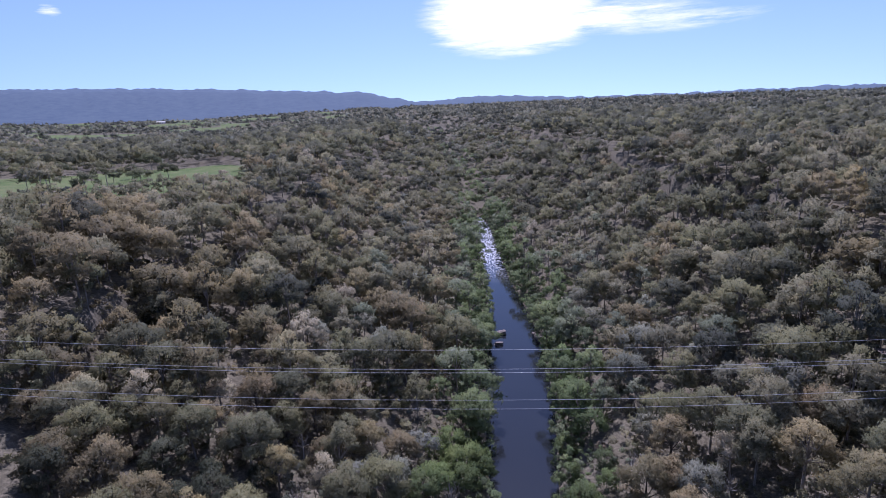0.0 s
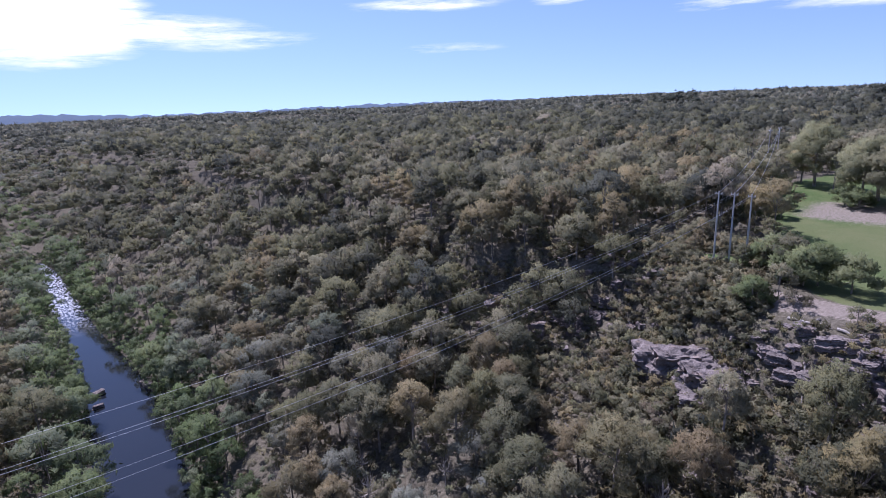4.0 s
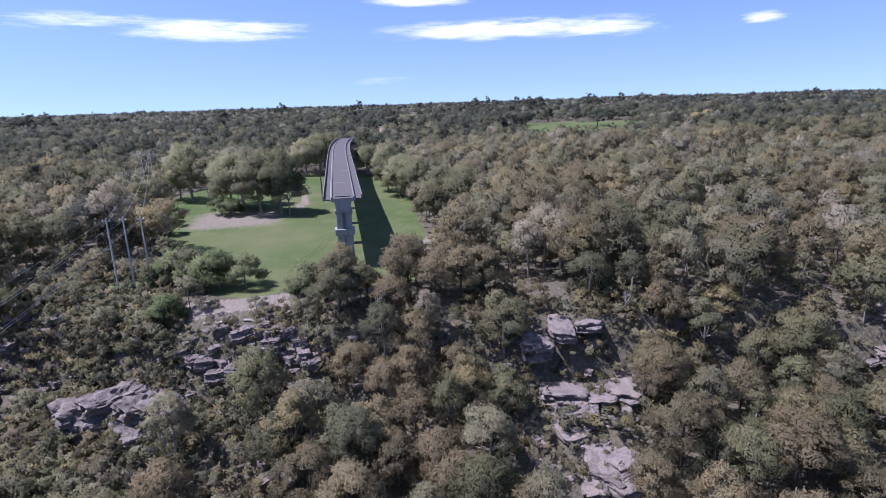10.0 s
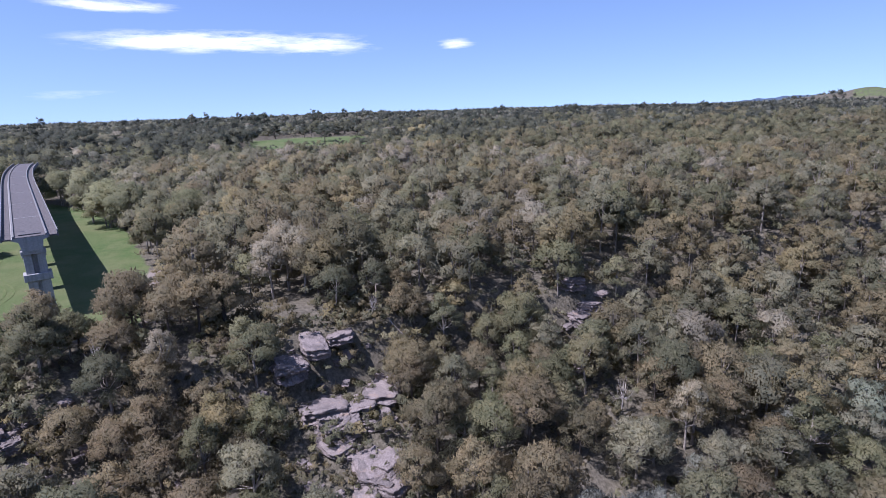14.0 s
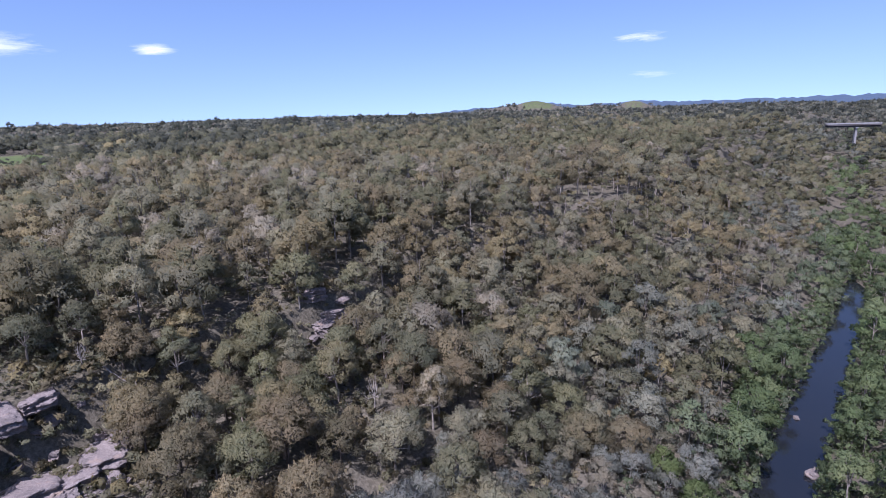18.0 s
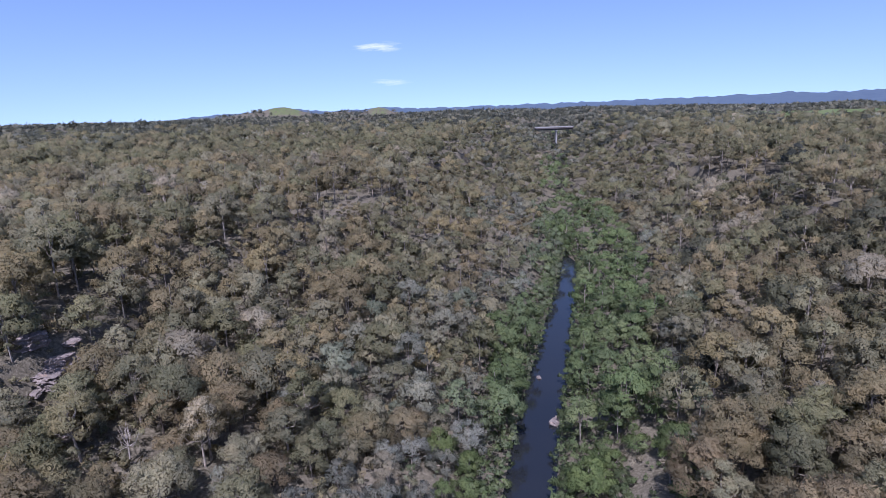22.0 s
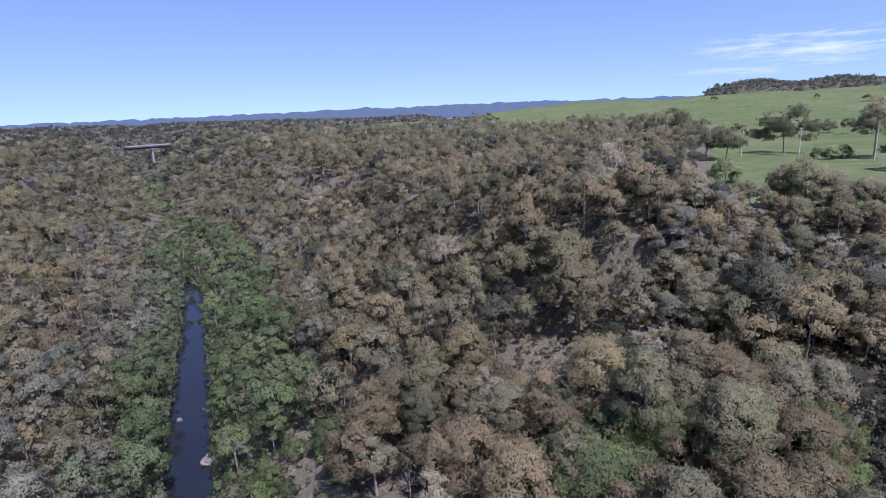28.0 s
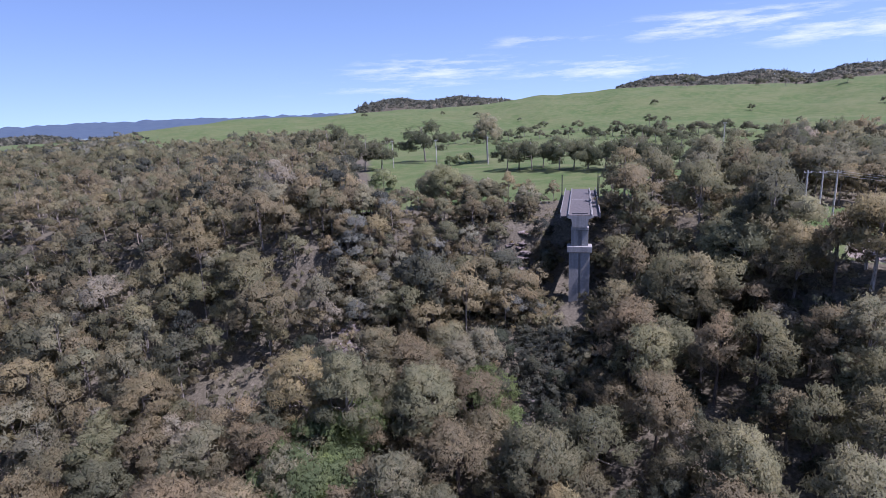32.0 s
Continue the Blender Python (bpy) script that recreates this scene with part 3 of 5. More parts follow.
def viaduct(name, line, piers, span, label, shaft, nearest_cut=1):
    root = empty(name, Matrix.Translation(line[0][:3]), label, "viaduct")
    base = Vector(line[0][:3])
    line = [(x - base.x, y - base.y, z - base.z, a) for x, y, z, a in line]
    step = int(span / 2)
    cuts = list(range(0, len(line) - 1, step)) + [len(line) - 1]
    for a, b in zip(cuts, cuts[1:]):
        run = line[a:b + 1]
        part("girder", prism(bmesh.new(), GIRDER, run), concrete, root)
        wing_run = run[nearest_cut:] if a == 0 else run
        for side in (-1, 1):
            def flip(o):
                return [(side * s, h) for s, h in o]
            part("kerb", prism(bmesh.new(), flip([(2.75, 0.004), (3.1, 0.004), (3.1, 0.42), (2.75, 0.42)]), run), aged_concrete, root, "weathered concrete kerb")
            part("walkway_slab", prism(bmesh.new(), flip([(3.45, -0.75), (4.95, -0.62), (4.95, -0.38), (3.45, -0.38)]), wing_run), deck_concrete, root)
            part("parapet", prism(bmesh.new(), flip([(4.95, -0.9), (5.2, -0.9), (5.2, 0.55), (4.95, 0.55)]), wing_run), aged_concrete, root, "low concrete parapet")
            part("bracket", prism(bmesh.new(), flip([(3.0, -0.85), (3.5, -0.85), (3.5, -0.5), (3.15, -0.5)]), wing_run), concrete, root)
        slab = [(-2.74, 0.0), (-2.74, 0.10), (2.74, 0.10), (2.74, 0.0)]
        top = part("deck_slab", prism(bmesh.new(), slab, [(x, y, z + 0.004, c) for x, y, z, c in run[:-1]] + [run[-1]]), deck_concrete, root, "stained pinkish-grey concrete deck")
        if b < len(line) - 1 or a == 0:
            x, y, z, c = run[-1]
            part("expansion_joint", prism(bmesh.new(), [(-2.7, 0.1), (-2.7, 0.125), (2.7, 0.125), (2.7, 0.1)], [(x - 0.15 * math.cos(c), y - 0.15 * math.sin(c), z, c), (x + 0.15 * math.cos(c), y + 0.15 * math.sin(c), z, c)]), concrete, top)
        if a == 0:
            x, y, z, c = run[1]
            part("deck_plate", prism(bmesh.new(), [(-2.0, 0.1), (-2.0, 0.3), (2.0, 0.3), (2.0, 0.1)], [(x, y, z, c), (x + 0.5 * math.cos(c), y + 0.5 * math.sin(c), z, c)]), steel, top, "dark steel strip across the deck")
    for k in piers:
        k = min(k, len(line) - 2)
        x, y, z, c = line[k]
        foot = float(land(x + base.x, y + base.y)) - base.z - 1.5
        m = pose(x, y, z, 0, 0, math.degrees(c))
        hold = new("pier")
        hold.parent, hold.matrix_local = root, m
        low = foot - z
        up, down = shaft
        part("pier_cap", box(bmesh.new(), -1.7, 1.7, -2.3, 2.3, -3.9, -3.1, 0.06), concrete, hold)
        bm = bmesh.new()
        box(bm, -1.2, 1.2, -up / 2, -up * 0.12, -8.3, -3.9, 0.05)
        part("upper_shaft", bm, concrete, hold)
        part("upper_shaft", box(bmesh.new(), -1.2, 1.2, up * 0.12, up / 2, -8.3, -3.9, 0.05), concrete, hold)
        part("web", box(bmesh.new(), -0.3, 0.3, -up * 0.12 + 0.003, up * 0.12 - 0.003, -8.3, -3.9), concrete, hold)
        part("collar", box(bmesh.new(), -1.8, 1.8, -down / 2 - 0.5, down / 2 + 0.5, -9.9, -8.3, 0.08), concrete, hold, "heavy concrete collar round the pier")
        if low < -10.5:
            part("shaft", box(bmesh.new(), -1.35, 1.35, -down / 2, -0.3, low, -9.9, 0.05), concrete, hold)
            part("shaft", box(bmesh.new(), -1.35, 1.35, 0.3, down / 2, low, -9.9, 0.05), concrete, hold)
            part("web", box(bmesh.new(), -0.9, 0.9, -0.297, 0.297, low, -9.9), concrete, hold)
    return root


def steel_post(x, y, z, tall, wide=0.16):
    ob = empty("steel_post", Matrix.Translation((x, y, z)), "tall dark steel post fixed beside the viaduct deck", "post", "posts on the viaduct")
    part("mast", tube(bmesh.new(), [(0, 0, 0), (0, 0, tall)], (wide, wide * 0.8), 8), steel, ob)
    part("base_plate", box(bmesh.new(), -0.3, 0.3, -0.3, 0.3, 0, 0.08, 0.01), steel, ob)
    part("cap", box(bmesh.new(), -wide * 1.2, wide * 1.2, -wide * 1.2, wide * 1.2, tall, tall + 0.1, 0.01), steel, ob)
    return ob


def build_viaduct():
    east = deck_line(AXIS_E, 147, 212, 0.016, 66.3, 16)
    viaduct("viaduct", east, [1, 14, 28, 42, 56, 70, 84, 98], 28, "long unfinished concrete rail viaduct ending over the gorge rim", (4.0, 4.2))
    west = deck_line(AXIS_W, 147, 54, -0.016, 61.8)
    viaduct("viaduct", west, [1, 20], 28, "short concrete rail viaduct stub facing the gorge", (4.4, 5.4))
    for line, k, side, up, tall in ((east, 4, -5.4, -0.9, 9.0), (east, 30, -5.4, -0.9, 9.0), (west, 14, 5.4, -0.9, 8.0), (west, 20, 5.4, -0.9, 8.0), (west, 12, -5.4, -0.9, 9.0)):
        x, y, z, a = line[k]
        steel_post(x + math.sin(a) * side, y - math.cos(a) * side, z + up, tall)


build_viaduct()


# ---------------------------------------------------------------- power lines
def power_pole(x, y, top, arms=True):
    z = float(land(x, y))
    ob = empty("power_pole", Matrix.Translation((x, y, z)), "tall weathered pale timber power pole", "power pole", "power poles")
    tall = top - z
    part("shaft", tube(bmesh.new(), [(0, 0, -0.5), (0, 0, tall * 0.5), (0, 0, tall)], (0.27, 0.23, 0.17), 8), pole_mat, ob)
    if arms:
        part("crossarm", box(bmesh.new(), -0.12, 0.12, -0.9, 0.9, tall - 0.75, tall - 0.55, 0.02), pole_mat, ob)
        for s in (-0.75, 0.75):
            part("insulator", tube(bmesh.new(), [(0, s, tall - 0.55), (0, s, tall - 0.35), (0, s, tall - 0.2)], (0.05, 0.11, 0.06), 8), white_mat, ob, "white porcelain insulator")
    return ob


def wire(a, b, sag, label="thin aluminium power line slung across the gorge", radius=0.02):
    pts = []
    for k in range(41):
        f = k / 40
        p = Vector(a).lerp(Vector(b), f)
        pts.append(p - Vector((0, 0, 4 * sag * f * (1 - f))))
    me = bpy.data.meshes.new("power_line")
    bm = tube(bmesh.new(), pts, [radius] * 41, 5)
    bm.to_mesh(me)
    bm.free()
    me.materials.append(wire_mat)
    tagged(new("power_line", me), label, "power line", "power lines")


def build_power():
    east, west = [], []
    for b, d, t in ((66.6, 157, 65.1), (67.9, 155.5, 65.2), (69.3, 154, 65.1)):
        x, y = heading(b, d)
        power_pole(x, y, t)
        east.append((x, y, t))
    for b, d, t in ((281.6, 176, 70.5), (282.7, 176, 70.6), (283.7, 176, 70.7)):
        x, y = heading(b, d)
        power_pole(x, y, t)
        west.append((x, y, t))
    bank = []
    for b, d, t in ((296.6, 170, 69.2), (295.4, 166, 69.2), (294.2, 162, 69.2)):
        x, y = heading(b, d)
        power_pole(x, y, t)
        bank.append((x, y, t))
    for k, drop, sag in ((0, 0.2, 9.3), (1, 0.2, 10.0), (1, 0.8, 9.9), (2, 0.2, 13.0), (2, 0.8, 11.2)):
        e, w = east[k], bank[k]
        wire((e[0], e[1], e[2] - drop), (w[0], w[1], w[2] - drop), sag)
    for k in range(3):
        e, w = bank[2 - k], west[k]
        wire((e[0], e[1], e[2] - 0.2), (w[0], w[1], w[2] - 0.2), 0.6, "thin aluminium power line over the clearing", 0.024)
    x, y = heading(70.9, 318)
    power_pole(x, y, 90 - 318 * math.tan(radians(3.33)))
    x2, y2 = heading(70.2, 318)
    power_pole(x2, y2, 90 - 318 * math.tan(radians(3.5)))
    for e, k in ((east[0], (x2, y2)), (east[1], (x, y)), (east[2], (x, y))):
        wire((e[0], e[1], e[2] - 0.2), (k[0], k[1], 71), 3.0, "thin aluminium power line over the clearing", 0.03)
    for b, d, t in ((274.9, 330, 77.7), (253.1, 330, 74), (247.9, 320, 74), (243.5, 340, 73.5)):
        power_pole(*heading(b, d), t)


build_power()


# ---------------------------------------------------------------- the road bridge down the valley
def build_far_bridge():
    cx, cy = heading(188.3, 800)
    ob = empty("road_bridge", pose(cx, cy, 57.6, 0, 0, 8), "slender road bridge high above the wooded valley", "bridge")
    part("deck", box(bmesh.new(), -26, 26, -4.5, 4.5, -1.6, 0, 0.1), deck_concrete, ob)
    for s in (-1, 1):
        part("parapet", box(bmesh.new(), -26, 26, s * 4.5 - 0.15, s * 4.5 + 0.15, 0.004, 1.1, 0.03), concrete, ob)
    for s in (-2.2, 2.2):
        part("girder", box(bmesh.new(), -26, 26, s - 0.4, s + 0.4, -3.4, -1.604, 0.05), steel, ob)
    hold = new("pier")
    hold.parent, hold.matrix_local = ob, pose(-3, 0, 0)
    part("crosshead", box(bmesh.new(), -1.6, 1.6, -4, 4, -4.6, -3.404, 0.1), concrete, hold)
    part("column", box(bmesh.new(), -1.0, 1.0, -2.6, 2.6, -40, -4.6, 0.1), concrete, hold)


build_far_bridge()


# ---------------------------------------------------------------- far farm buildings
def farm_building(name, bearing, dist, long, wide, tall, turn, label, windows=3):
    x, y = heading(bearing, dist)
    ob = empty(name, pose(x, y, float(land(x, y)) - 0.5, 0, 0, turn), label, "building", "far farm buildings")
    part("wall", box(bmesh.new(), -long / 2, long / 2, -wide / 2, wide / 2, 0, tall, 0.05), white_mat, ob)
    bm = bmesh.new()
    prism(bm, [(-wide / 2 - 0.5, tall + 0.004), (0, tall + wide * 0.28), (wide / 2 + 0.5, tall + 0.004)], [(-long / 2 - 0.5, 0, 0, 0.0), (long / 2 + 0.5, 0, 0, 0.0)])
    part("roof", bm, pole_mat, ob, "pale iron roof")
    for side in (-1, 1):
        for k in range(windows):
            cx = -long / 2 + long * (k + 0.5) / windows
            part("window", box(bmesh.new(), cx - 0.8, cx + 0.8, side * (wide / 2 + 0.03) - 0.03, side * (wide / 2 + 0.03) + 0.03, tall * 0.35, tall * 0.75), steel, ob)
    part("door", box(bmesh.new(), -long / 2 - 0.06, -long / 2, -0.8, 0.8, 0.1, min(tall - 0.2, 2.3)), steel, ob)


for row in (("farm_house", 253.4, 1640, 26, 10, 5, 20, "white farm house below the wooded knoll", 5), ("farm_shed", 221.4, 2300, 34, 12, 5, 40, "long white farm shed in the far paddocks", 6),
            ("farm_shed", 222.6, 2320, 34, 12, 5, 40, "long white farm shed in the far paddocks", 6), ("farm_shed", 223.7, 2340, 24, 12, 5, 40, "long white farm shed in the far paddocks", 4),
            ("farm_shed", 333.6, 2600, 40, 16, 8, 10, "white farm shed in the far valley", 6)):
    farm_building(*row)

# ---------------------------------------------------------------- sandstone
def rock_mesh(seed, cuts, sx, sy, sz, rough=0.18, beds=4, stone=None, cracked=1.6, round_off=0.24, sharp=True):
    """A weathered block: bedded, chipped and rounded, base at z = 0."""
    rng = np.random.default_rng(seed)
    bm = bmesh.new()
    bmesh.ops.create_cube(bm, size=2.0)
    bmesh.ops.subdivide_edges(bm, edges=bm.edges[:], cuts=cuts, use_grid_fill=True)
    off = Vector(rng.uniform(-50, 50, 3))
    shift = rng.normal(size=(beds + 2, 2)) * 0.06
    for v in bm.verts:
        p = v.co.copy()
        q = p.normalized() * 1.25
        p = p.lerp(q, round_off)
        d = noise.fractal(p * 1.3 + off, 0.7, 2.2, 5)
        crack = abs(noise.noise(p * 1.7 + off * 2.0))
        p += p.normalized() * (d * rough * 1.7 - max(0.0, 0.14 - crack) * cracked)
        layer = (p.z + 1.2) / 2.4 * beds
        k = max(0, min(beds, int(layer)))
        inset = 1 - 0.09 * (1 - min(1, abs(layer - round(layer)) * 5))
        p.x = p.x * inset + shift[k][0]
        p.y = p.y * inset + shift[k][1]
        v.co = (p.x * sx / 2, p.y * sy / 2, (p.z + 0.72) * sz / 2)
    me = bpy.data.meshes.new("rock")
    bm.to_mesh(me)
    bm.free()
    me.materials.append(stone or rock_mat)
    return me if sharp else smooth_shaded(me)


BOULDERS = [rock_mesh(40 + k, 4, 2.0 + 0.5 * (k % 3), 1.7, 1.3 + 0.3 * (k % 2)) for k in range(6)]
SLABS = [rock_mesh(60 + k, 4, 2.6, 1.9, 0.6, 0.16, 2) for k in range(5)]
BLOCKS = [rock_mesh(80 + k, 12, 2.4, 1.9, 1.5, 0.15, 4) for k in range(4)]
SMOOTH = [rock_mesh(95 + k, 14, 2.6, 1.8, 1.1, 0.10, 3, pale_rock, 1.0, 0.36, False) for k in range(4)]
PALE_STONES = [rock_mesh(110 + k, 4, 2.0, 1.6, 1.1, 0.15, 3, pale_rock) for k in range(5)]
stones = 0


def rock(bearing, dist, size, shapes=BOULDERS, turn=None, sink=0.25, name="sandstone_boulder", label="weathered grey-pink sandstone boulder on the gorge slope", squash=1.0, tilt=8.0):
    global stones
    stones += 1
    rng = np.random.default_rng(stones * 7 + 1)
    x, y = heading(bearing, dist)
    z = float(land(x, y)) - sink * size
    turn = rng.uniform(0, 360) if turn is None else turn
    ob = tagged(new(name, shapes[int(rng.integers(len(shapes)))]), label, "rock", "sandstone rocks in the gorge")
    ob.matrix_world = pose(x, y, z, rng.uniform(-tilt, tilt), rng.uniform(-tilt, tilt), turn) @ Matrix.Diagonal((size, size * rng.uniform(0.8, 1.15), size * squash * rng.uniform(0.8, 1.15), 1))
    return ob


def build_rocks():
    big = dict(shapes=BLOCKS, name="rock_outcrop")
    # the long dark outcrop below the meadow
    for b, d, s, q, lab in ((62.2, 123, 4.6, 0.9, "long dark sandstone outcrop strewn with dead branches"), (64.2, 120, 5.0, 0.95, "long dark sandstone outcrop strewn with dead branches"),
                            (66.3, 117, 4.0, 1.1, "cracked block at the end of the dark outcrop"), (67.9, 115, 3.4, 1.1, "cracked block at the end of the dark outcrop"),
                            (69.0, 112.5, 2.6, 1.0, "rounded block under the dark outcrop"), (65.6, 111, 2.6, 0.8, "pale slab below the dark outcrop")):
        rock(b, d, s, squash=q, label=lab, turn=65 + b, **big)
    # the rim ledge under the meadow
    rng = np.random.default_rng(3)
    for k in range(16):
        b = 69.0 + k * 0.95
        d = float(np.interp(b, [68, 72, 80, 84], [121, 119, 113, 110])) + rng.uniform(-3.5, 3.0)
        rock(b, d, rng.uniform(0.9, 1.9), squash=rng.uniform(0.7, 1.2), label="undercut sandstone block in the ledge below the meadow", turn=-b + rng.uniform(-25, 25), **big)
    for k in range(24):
        b = 39 + k * 0.92
        rock(b, float(np.interp(b, [38, 50, 60], [160, 152, 140])) + rng.uniform(-6, 5), rng.uniform(1.0, 2.1), squash=rng.uniform(0.6, 1.2), label="sandstone block in the broken rim ledge", **big)
    # smooth slabs and the blocks under them
    for b, d, s, q, lab in ((107.6, 108, 3.0, 1.0, "dark split boulder beside the pale slab"), (110.6, 99.5, 2.4, 0.9, "dark bedded sandstone face"), (112.8, 98.5, 3.0, 0.8, "dark bedded sandstone face"),
                            (115.2, 99, 2.6, 0.8, "dark bedded sandstone face"), (116.4, 86.5, 2.6, 1.0, "dark rock under the overhanging block"),
                            (139.4, 138, 3.6, 0.7, "pale sandstone slab in the gully"), (140.6, 134, 2.8, 0.7, "pale sandstone slab in the gully"), (138.4, 141, 2.6, 0.9, "pale sandstone slab in the gully"),
                            (238.0, 138, 2.6, 0.8, "sandstone block among the gums"), (236.8, 131, 2.0, 0.9, "sandstone block among the gums")):
        rock(b, d, s, squash=q, label=lab, **big)
    for b, d, s, q, turn, lab in ((111.0, 104, 5.4, 0.62, -20, "large smooth pale sandstone slab"), (114.6, 104.5, 5.0, 0.6, -28, "large smooth pale sandstone slab"), (117.6, 107, 4.0, 0.6, -40, "smooth pale sandstone hump"),
                                  (116.2, 103, 3.8, 0.5, -20, "large smooth pale sandstone slab"), (113.0, 101, 4.2, 0.55, -24, "large smooth pale sandstone slab"), (111.6, 95.5, 3.0, 0.6, 10, "pale fallen sandstone slab"),
                                  (110.4, 111.5, 3.2, 0.7, -10, "pale flat sandstone shelf"), (113.5, 114, 3.6, 0.6, -25, "pale flat sandstone shelf"), (115.6, 89.5, 3.0, 0.7, -10, "pale overhanging sandstone block"),
                                  (118.0, 90, 2.4, 1.0, -70, "pale overhanging sandstone block"), (115.0, 85.5, 2.6, 0.8, -30, "pale fallen sandstone slab"), (117.4, 85.5, 2.4, 0.9, 20, "pale fallen sandstone slab"),
                                  (139.8, 140, 3.0, 0.7, 10, "pale sandstone slab in the gully"), (141.0, 136, 2.4, 0.8, 40, "pale sandstone slab in the gully")):
        rock(b, d, s, SMOOTH, turn, 0.16, "rock_outcrop", lab, q, 12.0)
    for b0, b1, d0, d1, count, s0, s1 in ((79.5, 84.5, 97, 115, 70, 0.4, 1.5), (108, 118.5, 84, 115, 36, 0.4, 1.5), (70, 80, 108, 122, 36, 0.4, 1.3), (84, 90, 100, 116, 14, 0.4, 1.2)):
        for k in range(count):
            rock(rng.uniform(b0, b1), rng.uniform(d0, d1), rng.uniform(s0, s1) * rng.uniform(0.6, 1.0), PALE_STONES, name="loose_rock", label="pale pinkish sandstone rock lying on the slope")
    # loose rocks: zones of bearing, distance, count, sizes
    for b0, b1, d0, d1, count, s0, s1, shapes in ((79.5, 84.5, 97, 114, 16, 0.5, 1.7, BOULDERS), (60, 83, 96, 124, 52, 0.4, 1.4, BOULDERS), (40, 62, 130, 160, 75, 0.6, 1.9, BOULDERS),
                                                 (137, 142, 122, 146, 18, 0.5, 1.6, SLABS), (253.2, 257.2, 150, 168, 50, 0.4, 1.3, SLABS), (254, 258, 97, 108, 16, 0.6, 1.6, SLABS), (236, 262, 96, 138, 26, 0.5, 1.5, BOULDERS),
                                                 (62, 80, 78, 96, 26, 0.5, 1.5, BOULDERS), (84, 106, 84, 112, 16, 0.5, 1.4, BOULDERS), (318, 345, 85, 120, 14, 0.5, 1.5, BOULDERS)):
        for k in range(count):
            if shapes is SLABS:
                rock(rng.uniform(b0, b1), rng.uniform(d0, d1), rng.uniform(s0, s1), SLABS, name="flat_rock", label="flat broken sandstone slab", tilt=16, sink=0.1)
            else:
                rock(rng.uniform(b0, b1), rng.uniform(d0, d1), rng.uniform(s0, s1) * rng.uniform(0.7, 1.0), shapes)
    # rocks in the river
    for b, d, s in ((188.9, 148, 1.7), (186.3, 203, 1.6), (186.7, 208, 1.3), (5.3, 206, 1.6), (9.3, 202, 1.5), (9.0, 205, 1.2), (5.0, 196, 1.0), (187.0, 175, 0.8)):
        x, y = heading(b, d)
        ob = rock(b, d, s, name="river_boulder", label="pale boulder standing in the river shallows")
        ob.location.z = -0.35 * s


build_rocks()


def fallen_log(b0, d0, b1, d1, thick, label="bleached fallen log lying on the ledge", lift=0.3):
    pts = []
    for k in range(6):
        f = k / 5
        x, y = heading(b0 + (b1 - b0) * f, d0 + (d1 - d0) * f)
        pts.append((x, y, float(land(x, y)) + lift + 0.15 * math.sin(k * 2.1)))
    ob = empty("fallen_log", Matrix.Translation(pts[0]), label, "log", "fallen logs")
    loc = [tuple(Vector(p) - Vector(pts[0])) for p in pts]
    part("log", tube(bmesh.new(), loc, [thick * (1 - 0.11 * k) for k in range(6)], 7), dead_wood, ob)
    mid = Vector(loc[3])
    side = Vector((-loc[5][1], loc[5][0], 0)).normalized()
    part("branch", tube(bmesh.new(), [mid, mid + side * 1.2 + Vector((0, 0, 0.6)), mid + side * 2.2 + Vector((0, 0, 0.7))], (thick * 0.5, thick * 0.35, thick * 0.12), 5), dead_wood, ob)


for row in ((73.2, 124, 76.6, 120.5, 0.32), (77.0, 120.5, 80.0, 117.5, 0.32), (68.5, 121, 70.0, 117, 0.22), (75.0, 115, 75.2, 108, 0.2), (63.0, 122, 63.8, 116.5, 0.2),
            (83.0, 101, 84.0, 96, 0.25), (251.0, 118, 253.0, 113, 0.25), (262, 100, 264, 97, 0.25), (118, 120, 121, 118, 0.2)):
    fallen_log(*row)
def dead_branch(bearing, dist, turn, span, rise, thick=0.09):
    """A dead branch that lies over the top of the dark outcrop and hangs down its face."""
    x, y = heading(bearing, dist)
    z = float(land(x, y))
    c, q = math.cos(turn), math.sin(turn)
    pts = [(span * f * c, span * f * q, rise * (1 - 0.9 * abs(f) ** 1.7) + 0.15 * math.sin(f * 9 + turn)) for f in (-0.5, -0.25, 0, 0.3, 0.6, 0.9)]
    ob = empty("dead_branch", Matrix.Translation((x, y, z)), "bleached dead branch draped over the dark outcrop", "branch", "dead branches")
    part("stem", tube(bmesh.new(), pts, [thick * (1.2 - 0.17 * k) for k in range(6)], 5), dead_wood, ob)
    part("twig", tube(bmesh.new(), [pts[3], tuple(np.add(pts[3], (0.5 * q, -0.5 * c, 0.3))), tuple(np.add(pts[3], (1.1 * q, -1.1 * c, 0.2)))], (thick * 0.6, thick * 0.4, thick * 0.15), 4), dead_wood, ob)


_rng = np.random.default_rng(12)
for k in range(16):
    dead_branch(61.9 + 0.24 * k + _rng.uniform(-0.2, 0.2), 122.6 - 0.2 * k + _rng.uniform(-0.8, 0.8), radians(205 + _rng.uniform(-28, 28)), _rng.uniform(4.0, 6.5), _rng.uniform(2.9, 3.5), _rng.uniform(0.05, 0.1))

